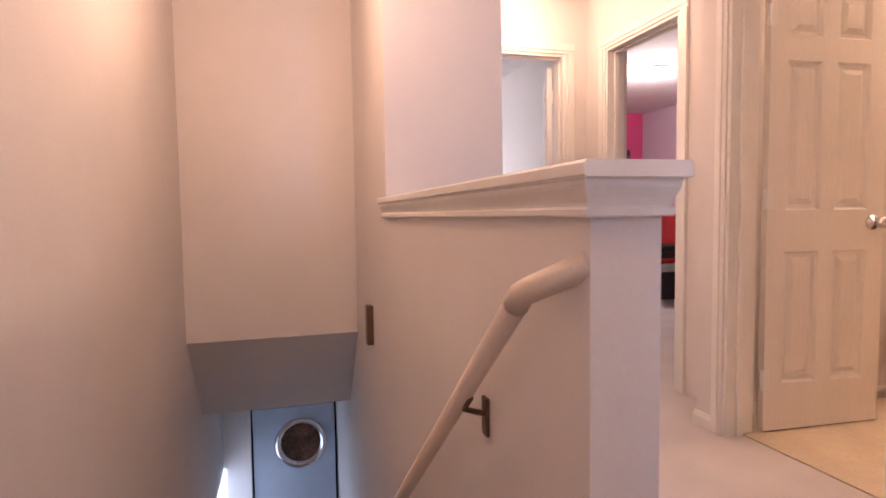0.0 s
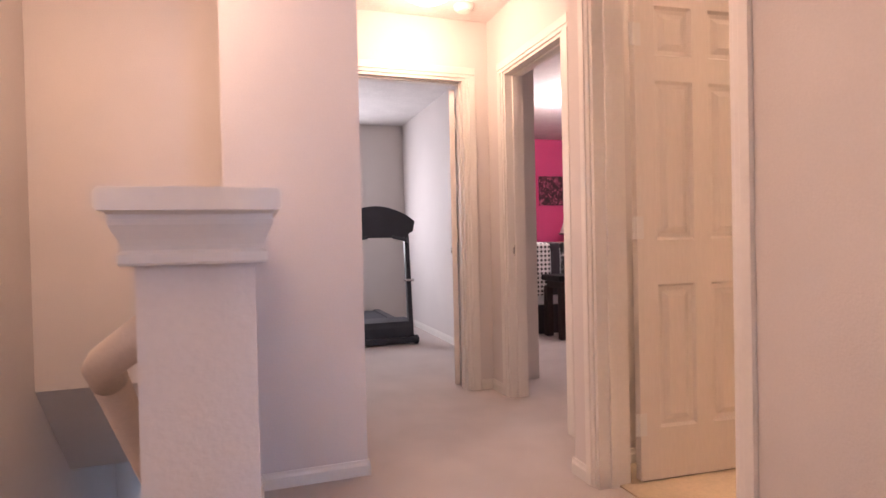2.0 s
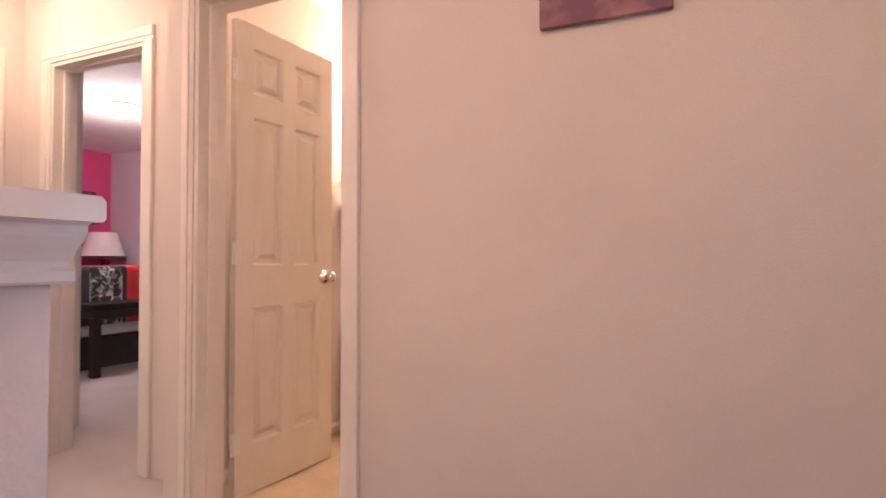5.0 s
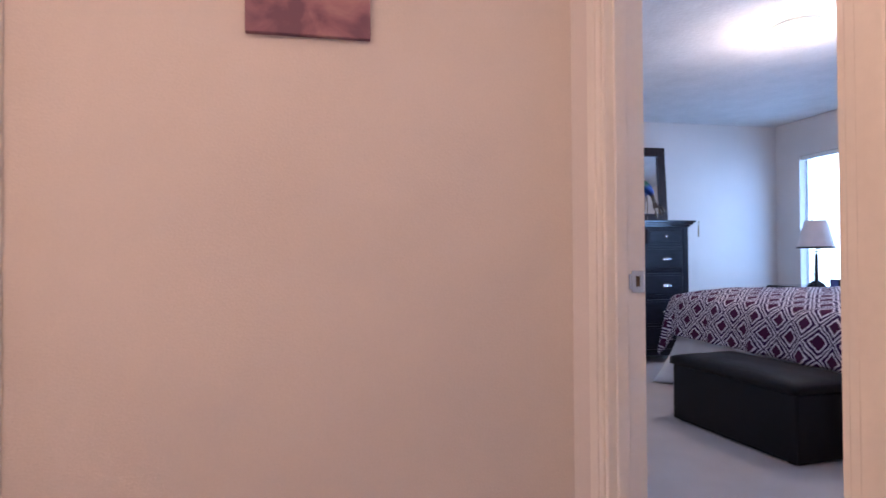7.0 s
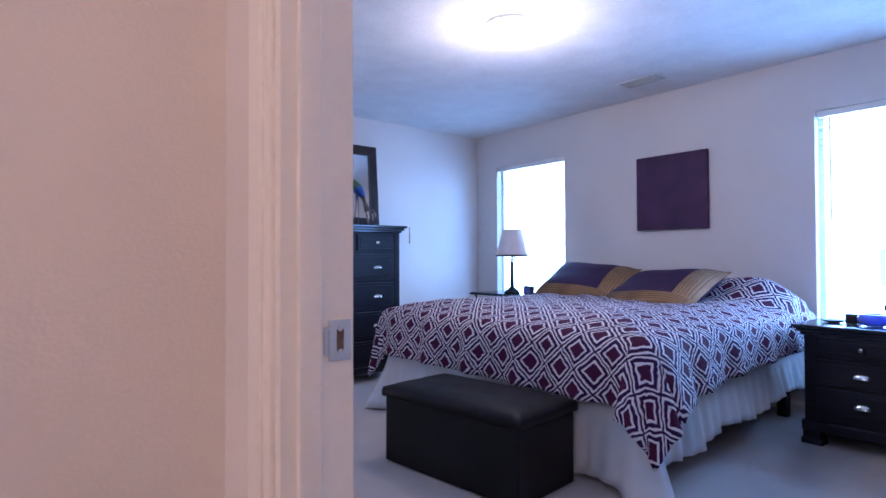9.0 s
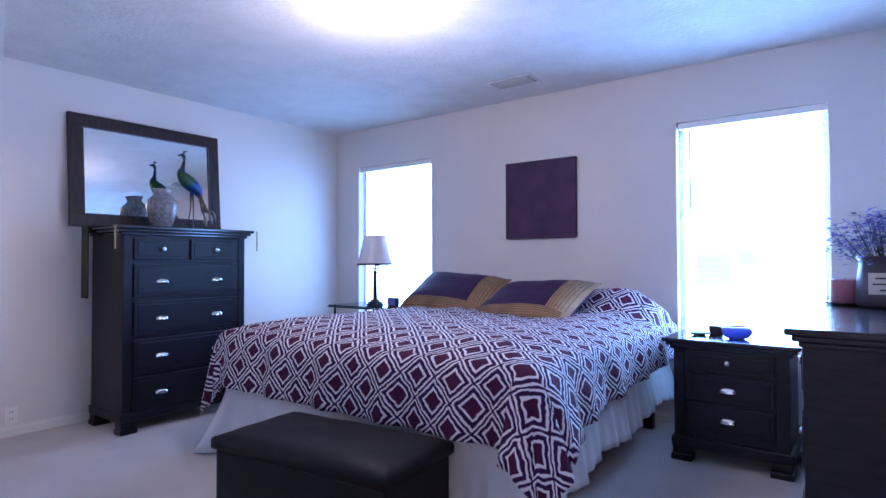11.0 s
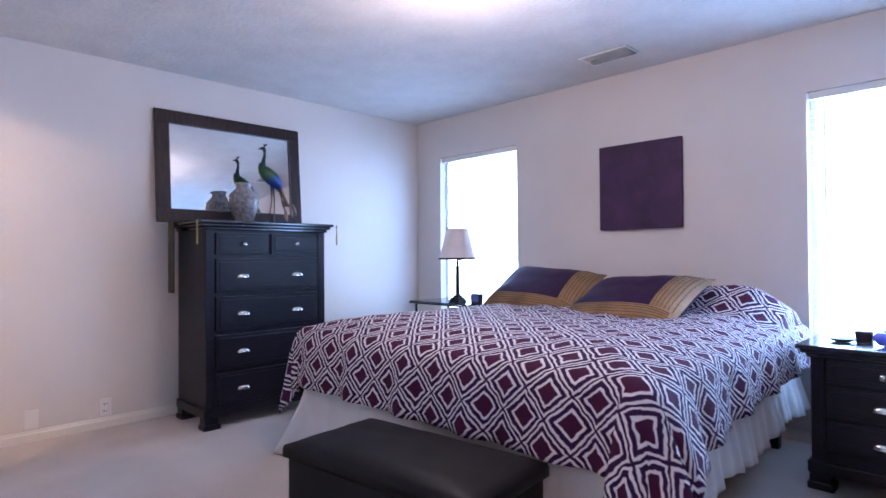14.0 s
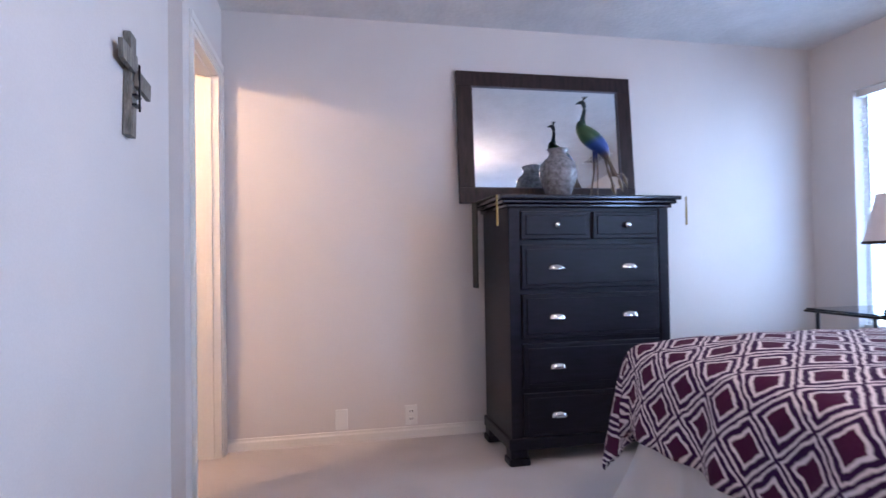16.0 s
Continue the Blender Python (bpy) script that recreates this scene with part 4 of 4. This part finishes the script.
def cup_pull(parent, w=0.085):
    """Half-round bin pull, at the origin of a drawer front that faces -x."""
    bm = bmesh.new()
    n, k = 12, 6
    rows = []
    for i in range(n + 1):
        a = math.pi * i / n
        row = []
        for j in range(k + 1):
            b = math.pi / 2 * j / k
            row.append(bm.verts.new((-0.024 * math.sin(b) * math.sin(a) ** 0.5 - 0.001, -math.cos(a) * w / 2, 0.030 * math.cos(b) * math.sin(a) ** 0.6)))
        rows.append(row)
    for a, b in zip(rows, rows[1:]):
        for j in range(k):
            try:
                bm.faces.new((a[j], b[j], b[j + 1], a[j + 1]))
            except ValueError:
                pass
    return part("pull", bm, CHROME, parent, "nickel cup pull", smooth=True)


def round_knob(parent):
    k = lathe([(0.008, 0), (0.007, 0.012), (0.015, 0.018), (0.016, 0.024), (0.010, 0.029)], 18)
    k.transform(Matrix.Rotation(radians(-90), 4, "Y"))
    return part("knob", k, CHROME, parent, "small nickel knob", smooth=True)


def drawer_case(name, label, depth, width, height, rows, m, category, group=""):
    """Case with its front at local x=0 facing -x, along y from 0 to -width; rows are (bottom, top, count, pull kind, pulls)."""
    c = thing(name, label, category, group, m)
    part("carcass", boxes((0.012, -width + 0.02, 0.10, depth, -0.02, height - 0.06), bevel=0.004), BLACKW, c)
    for y in (-0.075, -width + 0.02):
        part("corner_stile", boxes((0.0, y, 0.10, 0.03, y + 0.055, height - 0.06), bevel=0.004), BLACKW, c)
    part("top", boxes((-0.045, -width - 0.035, height - 0.022, depth + 0.005, 0.035, height), (-0.026, -width - 0.018, height - 0.042, depth, 0.018, height - 0.022), (-0.010, -width + 0.002, height - 0.062, depth, -0.002, height - 0.042), bevel=0.006), BLACKT, c, "polished moulded top")
    part("plinth", boxes((-0.012, -width + 0.004, 0.075, depth, -0.004, 0.135), bevel=0.010), BLACKW, c)
    for y in (-0.002, -width + 0.112):
        for x in (-0.016, depth - 0.10):
            part("bracket_foot", boxes((x, y - 0.11, 0.0, x + 0.10, y, 0.035), (x + 0.008, y - 0.10, 0.035, x + 0.095, y - 0.008, 0.078), bevel=0.008), BLACKW, c)
    for b, t, n, kind, pulls in rows:
        inner0, inner1 = -0.085, -width + 0.085
        wd = (inner0 - inner1 - 0.02 * (n - 1)) / n
        for k in range(n):
            y1 = inner0 - k * (wd + 0.02)
            d = part("drawer", boxes((-0.006, y1 - wd, b + 0.006, 0.02, y1, t - 0.006), bevel=0.005), BLACKW, c)
            part("raised_field", boxes((-0.011, y1 - wd + 0.022, b + 0.028, -0.005, y1 - 0.022, t - 0.028), bevel=0.004), BLACKW, d)
            for q in range(pulls):
                p = cup_pull(d) if kind == "cup" else round_knob(d)
                fy = y1 - wd * ((q + 0.5) / pulls if pulls == 1 else (0.235 + 0.53 * q))
                p.location = (-0.011, fy, (b + t) / 2 - (0.014 if kind == "cup" else 0))
    return c


chest_rows = [(1.125, 1.28, 2, "knob", 1), (0.875, 1.11, 1, "cup", 2), (0.625, 0.86, 1, "cup", 2), (0.375, 0.61, 1, "cup", 2), (0.135, 0.36, 1, "cup", 2)]
drawer_case("chest_of_drawers", "tall black-stained chest of drawers with nickel cup pulls", 0.47, 0.93, 1.355, chest_rows, pose(6.50, -0.405, 0), "chest")
ns_rows = [(0.505, 0.622, 1, "knob", 1), (0.345, 0.495, 1, "cup", 1), (0.18, 0.335, 1, "cup", 1)]
drawer_case("bedside_cabinet", "black-stained three-drawer bedside cabinet under the window", 0.44, 0.60, 0.68, ns_rows, pose(3.555, -2.08, 0, 0, 0, -90), "nightstand")
dr_rows = [(0.66, 0.83, 3, "knob", 1), (0.40, 0.645, 2, "cup", 2), (0.135, 0.385, 2, "cup", 2)]
drawer_case("dresser", "long black-stained dresser with nickel pulls along the wall", 0.46, 1.86, 0.90, dr_rows, pose(2.825, -2.70, 0, 0, 0, 180), "dresser")

run = thing("table_runner", "dark olive runner over the chest, hanging at its side", "runner")
part("cloth", boxes((6.55, -1.34, 1.3555, 6.95, -0.36, 1.360)), OLIVE, run)
part("hanging_end", boxes((6.87, -0.366, 0.87, 6.975, -0.358, 1.360), bevel=0.002), OLIVE, run)
for y in (-0.352, -1.392):
    t = lathe([(0.0015, 0.0), (0.006, -0.012), (0.004, -0.03), (0.006, -0.09), (0.0055, -0.15), (0.001, -0.155)], 10, (6.452, y, 1.352))
    part("tassel", t, TASSEL, run, "gold corner tassel", smooth=True)

# leaning mirror
mir = thing("framed_mirror", "large mirror in a wide dark wood frame leaning on the chest", "mirror", m=pose(7.006, -0.855, 1.362, 0, 4.2, 0))
MW, MH, FW = 1.125, 0.80, 0.095
part("frame", boxes((-0.02, -MW / 2, 0, 0.012, MW / 2, FW), (-0.02, -MW / 2, MH - FW, 0.012, MW / 2, MH), (-0.0195, -MW / 2, FW, 0.012, -MW / 2 + FW, MH - FW), (-0.0195, MW / 2 - FW, FW, 0.012, MW / 2, MH - FW), bevel=0.005), FRAMEW, mir)
B = 0.005
part("bead", boxes((-0.022, -MW / 2 + FW - B, FW - B, -0.006, MW / 2 - FW + B, FW), (-0.022, -MW / 2 + FW - B, MH - FW, -0.006, MW / 2 - FW + B, MH - FW + B), (-0.022, -MW / 2 + FW - B, FW, -0.006, -MW / 2 + FW, MH - FW), (-0.022, MW / 2 - FW, FW, -0.006, MW / 2 - FW + B, MH - FW)), TIN, mir, "thin silvered bead")
part("glass", boxes((-0.010, -MW / 2 + FW, FW, -0.004, MW / 2 - FW, MH - FW)), MIRROR, mir)

solid("vase", lathe([(0.055, 0.0), (0.068, 0.02), (0.098, 0.10), (0.108, 0.16), (0.098, 0.21), (0.062, 0.245), (0.050, 0.262), (0.056, 0.285), (0.064, 0.292), (0.058, 0.290), (0.046, 0.262)], 32, (6.80, -0.824, 1.360)), MOSAIC, "mottled glass mosaic vase on the chest", "vase", smooth=True)


def bird(x, y, z):
    """Standing metal bird, one plain mesh in painted green and blue."""
    bm = bmesh.new()
    def add(t):
        me = bpy.data.meshes.new("tmp")
        t.to_mesh(me)
        t.free()
        bm.from_mesh(me)
        bpy.data.meshes.remove(me)
    def smooth_tube(rows, seg=14, n=28):
        """Tube through (y, z, radius) rows, rounded between them."""
        r = np.array(rows)
        s = np.linspace(0, len(r) - 1, n)
        k = np.arange(len(r))
        cols = [np.interp(s, k, r[:, q]) for q in range(3)]
        for q in range(3):
            inner = np.convolve(cols[q], np.ones(5) / 5, "valid")
            cols[q] = np.concatenate((cols[q][:2], inner, cols[q][-2:]))
        add(tube([(0, y, z) for y, z in zip(cols[0], cols[1])], list(cols[2]), seg))
    smooth_tube([(0.084, 0.475, 0.013), (0.076, 0.435, 0.036), (0.042, 0.392, 0.054), (-0.010, 0.348, 0.054), (-0.055, 0.300, 0.036), (-0.080, 0.235, 0.008)])
    smooth_tube([(0.070, 0.44, 0.024), (0.066, 0.49, 0.014), (0.056, 0.53, 0.0105), (0.054, 0.565, 0.011), (0.064, 0.588, 0.015), (0.082, 0.586, 0.009), (0.105, 0.577, 0.002)], 10)
    for k in range(3):
        add(tube([(0, 0.060, 0.597), (0.0, 0.062 - 0.012 * k, 0.622)], [0.0012, 0.004], 6))
    for s in (-1, 1):
        add(tube([(s * 0.015, 0.0, 0.335), (s * 0.016, -0.006 + s * 0.006, 0.17), (s * 0.018, s * 0.018 + 0.01, 0.0)], [0.009, 0.0045, 0.0045], 8))
        add(tube([(s * 0.018, s * 0.018 - 0.01, 0.005), (s * 0.018, s * 0.018 + 0.05, 0.005)], 0.005, 6))
    for k, q in enumerate((0.0, 0.018, -0.018, 0.008, -0.010)):
        end = -0.105 - 0.016 * k
        add(tube([(q, -0.058, 0.29), (q * 1.4, -0.072 - 0.006 * k, 0.21), (q * 1.7, (end - 0.07) / 2, 0.15), (q * 1.8, end * 0.92, 0.11 + 0.012 * k), (q * 1.9, end, 0.07 + 0.012 * k), (q * 2, end - 0.012, 0.025 + 0.012 * k)], [0.012, 0.004, 0.010, 0.004, 0.013, 0.001], 6))
    m = bpy.data.materials.new("painted_tin")
    m.use_nodes = True
    t = m.node_tree
    b = t.nodes["Principled BSDF"]
    b.inputs["Roughness"].default_value, b.inputs["Metallic"].default_value = 0.35, 0.3
    co, sp, rp = t.nodes.new("ShaderNodeTexCoord"), t.nodes.new("ShaderNodeSeparateXYZ"), t.nodes.new("ShaderNodeValToRGB")
    t.links.new(co.outputs["Object"], sp.inputs[0])
    mr = t.nodes.new("ShaderNodeMapRange")
    mr.inputs[1].default_value, mr.inputs[2].default_value = 0.0, 0.62
    lean = math_node(t, "ADD", sp.outputs[2], math_node(t, "MULTIPLY", sp.outputs[1], 0.55))
    t.links.new(lean, mr.inputs[0])
    t.links.new(mr.outputs[0], rp.inputs[0])
    e = rp.color_ramp.elements
    e[0].position, e[0].color, e[1].position, e[1].color = 0.0, (0.22, 0.16, 0.11, 1), 1.0, (0.012, 0.02, 0.018, 1)
    for q, c in ((0.10, (0.12, 0.08, 0.06, 1)), (0.36, (0.16, 0.12, 0.09, 1)), (0.44, (0.02, 0.05, 0.22, 1)), (0.55, (0.02, 0.07, 0.26, 1)), (0.62, (0.03, 0.09, 0.05, 1)), (0.76, (0.03, 0.08, 0.03, 1)), (0.84, (0.012, 0.035, 0.04, 1))):
        rp.color_ramp.elements.new(q).color = c
    t.links.new(rp.outputs[0], b.inputs["Base Color"])
    ob = solid("bird_figurine", bm, m, "tall painted metal bird in green and blue on the chest", "figurine", smooth=True)
    ob.matrix_world = pose(x, y, z, 0, 0, -10) @ Matrix.Diagonal((1, 1, 0.97, 1))


bird(6.80, -1.05, 1.360)

# ---------------------------------------------------------------- left bedside: glass table, lamp
gt = thing("glass_side_table", "black metal side table with a smoked glass top", "side table")
part("top", boxes((5.86, -2.74, 0.712, 6.60, -2.26, 0.722), bevel=0.002), PANE, gt, "dark smoked glass top")
part("rim", rods(((5.86, -2.26, 0.705), (6.61, -2.26, 0.705), 0.007), ((5.86, -2.74, 0.705), (6.61, -2.74, 0.705), 0.007), ((5.86, -2.26, 0.705), (5.86, -2.74, 0.705), 0.007), ((6.61, -2.26, 0.705), (6.61, -2.74, 0.705), 0.007), seg=8), IRON, gt)
for x in (5.90, 6.56):
    for y in (-2.70, -2.30):
        part("leg", rods(((x, y, 0), (x, y, 0.70), 0.011), seg=10), IRON, gt)
table_lamp(6.17, -2.42, 0.722, 0.62, 0.158, "dark bronze table lamp with a cream shade on the glass table", IRON)
ck = thing("alarm_clock", "small dark alarm clock on the glass table", "clock")
part("case", boxes((5.90, -2.44, 0.722, 6.0, -2.39, 0.80), bevel=0.008), PLASTICB, ck)
part("face", boxes((5.91, -2.392, 0.735, 5.99, -2.388, 0.79)), BLUEG, ck)

# on the bedside cabinet
solid("glass_bowl", lathe([(0.035, 0.0), (0.060, 0.006), (0.078, 0.03), (0.078, 0.05), (0.062, 0.066), (0.052, 0.068), (0.060, 0.055), (0.066, 0.035), (0.05, 0.014), (0.01, 0.010)], 30, (3.235, -2.22, 0.681)), BLUEG, "cobalt blue glass bowl on the bedside cabinet", "bowl", smooth=True)
solid("dish", lathe([(0.03, 0), (0.045, 0.004), (0.062, 0.016), (0.058, 0.018), (0.04, 0.010), (0.01, 0.008)], 26, (3.44, -2.27, 0.681)), PLASTICB, "small black dish on the bedside cabinet", "dish", smooth=True)
bxo = thing("trinket_box", "small dark brown box on the bedside cabinet", "box")
part("body", boxes((3.325, -2.36, 0.681, 3.395, -2.30, 0.722), bevel=0.003), FRAMEW, bxo)
part("lid", boxes((3.323, -2.362, 0.723, 3.397, -2.298, 0.733), bevel=0.003), FRAMEW, bxo)

# on the dresser
solid("candle_plate", lathe([(0.05, 0), (0.085, 0.004), (0.10, 0.012), (0.095, 0.013), (0.02, 0.007)], 28, (2.735, -2.06, 0.901)), PLASTICB, "black plate under the candle", "plate", smooth=True)
can = thing("pillar_candle", "squat mauve pillar candle on a black plate", "candle")
part("wax", lathe([(0.064, 0.0), (0.066, 0.006), (0.066, 0.105), (0.060, 0.112), (0.045, 0.108), (0.01, 0.104)], 28, (2.735, -2.06, 0.910)), CANDLE, can, smooth=True)
part("wick", rods(((2.735, -2.06, 1.01), (2.737, -2.06, 1.03), 0.0015), seg=6), INK, can)
pl = thing("pitcher_planter", "dull violet tin pitcher with a card on its front", "planter", m=pose(2.585, -1.98, 0.901, 0, 0, 0))
part("body", lathe([(0.10, 0.0), (0.115, 0.01), (0.112, 0.10), (0.098, 0.19), (0.105, 0.225), (0.11, 0.23), (0.10, 0.225), (0.09, 0.19)], 28), TIN, pl, smooth=True)
part("handle", tube([(-0.105, 0, 0.20), (-0.15, 0, 0.20), (-0.17, 0, 0.15), (-0.15, 0, 0.09), (-0.11, 0, 0.06)], 0.008, 8), TIN, pl, smooth=True)
card = part("card", boxes((-0.075, 0.116, 0.06, 0.065, 0.120, 0.155)), CARD, pl, "cream card with illegible writing")
for i, wdt in enumerate((0.10, 0.11, 0.085)):
    part("writing_line", boxes((-0.06, 0.1202, 0.128 - i * 0.026, -0.06 + wdt, 0.1212, 0.135 - i * 0.026)), INK, card)
fl = thing("flowers", "bunch of small violet silk flowers in the pitcher", "flowers", m=pose(2.585, -1.98, 0.901))
rnd = random.Random(4)
stems, blooms = bmesh.new(), bmesh.new()
for i in range(85):
    a, rr, hh = rnd.uniform(0, 6.28), rnd.uniform(0.02, 0.24), rnd.uniform(0.26, 0.44)
    tip = (rr * math.cos(a) + rnd.uniform(-0.02, 0.02), rr * math.sin(a), hh - rr * 0.25)
    rod(stems, (tip[0] * 0.25, tip[1] * 0.25, 0.16), tip, 0.002, 0.0012, seg=5)
    for k in range(9):
        c = Vector(tip) + Vector((rnd.gauss(0, 0.022), rnd.gauss(0, 0.022), rnd.gauss(0, 0.018)))
        for q in range(5):
            b = q * 1.2566 + rnd.uniform(0, 1)
            d = Vector((math.cos(b), math.sin(b), rnd.uniform(-0.4, 0.6))) * 0.019
            e = Vector((-math.sin(b), math.cos(b), 0)) * 0.008
            blooms.faces.new([blooms.verts.new(p) for p in (c, c + d * 0.6 + e, c + d, c + d * 0.6 - e)])
part("stems", stems, LEAF, fl)
part("blossoms", blooms, PETAL, fl)

# ---------------------------------------------------------------- bedroom walls
art = thing("wall_canvas", "plain deep purple square canvas above the bed", "picture")
part("canvas", boxes((4.412, -2.797, 1.295, 5.022, -2.762, 1.912), bevel=0.004), CANVAS, art)
fp = thing("framed_print", "dark wooden picture frame with a white mat on the bedroom wall", "picture")
part("frame", boxes((4.355, 1.06, 1.475, 4.885, 1.083, 1.505), (4.355, 1.06, 1.995, 4.885, 1.083, 2.025), (4.355, 1.0605, 1.505, 4.385, 1.083, 1.995), (4.855, 1.0605, 1.505, 4.885, 1.083, 1.995), bevel=0.006), FRAMEW, fp)
part("mat_board", boxes((4.385, 1.071, 1.505, 4.855, 1.076, 1.995)), CARD, fp, "white mat board")
part("print", boxes((4.465, 1.068, 1.585, 4.775, 1.072, 1.915)), ARTHALL, fp)
cr = thing("wall_cross", "weathered grey wooden cross hung on the wall", "cross")
part("post_top", prism([(5.712, 1.60), (5.752, 1.605), (5.760, 1.764), (5.704, 1.770)], "y", 1.062, 1.083), GREYWOOD, cr)
part("post_foot", prism([(5.690, 1.442), (5.738, 1.438), (5.750, 1.615), (5.706, 1.612)], "y", 1.058, 1.082), GREYWOOD, cr)
part("arm_high", prism([(5.612, 1.655), (5.742, 1.640), (5.738, 1.700), (5.606, 1.712)], "y", 1.052, 1.066), GREYWOOD, cr)
part("arm_low", prism([(5.720, 1.600), (5.842, 1.585), (5.848, 1.640), (5.726, 1.652)], "y", 1.044, 1.058), GREYWOOD, cr)
part("wire_wrap", boxes((5.702, 1.044, 1.566, 5.752, 1.060, 1.573), (5.700, 1.044, 1.535, 5.750, 1.060, 1.542), (5.722, 1.040, 1.52, 5.730, 1.046, 1.67), bevel=0.002), IRON, cr)
for y, holes in ((0.0, True), (0.40, False)):
    o = thing("wall_outlet" if holes else "blank_plate", "white wall outlet near the floor" if holes else "white blank cover plate near the floor", "outlet")
    part("plate", boxes((7.074, y - 0.036, 0.075, 7.0795, y + 0.036, 0.19), bevel=0.003), WHITEP, o)
    if holes:
        for z in (0.110, 0.155):
            part("socket", boxes((7.0725, y - 0.016, z - 0.013, 7.0745, y + 0.016, z + 0.013), bevel=0.003), WHITEP, o)
            part("slots", boxes((7.0718, y - 0.009, z - 0.006, 7.0727, y - 0.005, z + 0.006), (7.0718, y + 0.005, z - 0.006, 7.0727, y + 0.009, z + 0.006)), INK, o)
vt = thing("ceiling_vent", "white louvred ceiling vent near the window wall", "vent")
part("frame", boxes((4.55, -2.48, H - 0.008, 4.90, -2.465, H - 0.001), (4.55, -2.295, H - 0.008, 4.90, -2.28, H - 0.001), (4.55, -2.465, H - 0.008, 4.565, -2.295, H - 0.001), (4.885, -2.465, H - 0.008, 4.90, -2.295, H - 0.001), bevel=0.002), WHITEP, vt)
part("backing", boxes((4.56, -2.47, H - 0.004, 4.89, -2.29, H - 0.0005)), INK, vt)
for i in range(9):
    y = -2.455 + i * 0.018
    part("slat", prism([(y, H - 0.004), (y + 0.003, H - 0.004), (y + 0.013, H - 0.016), (y + 0.010, H - 0.016)], "x", 4.57, 4.88), WHITEP, vt)
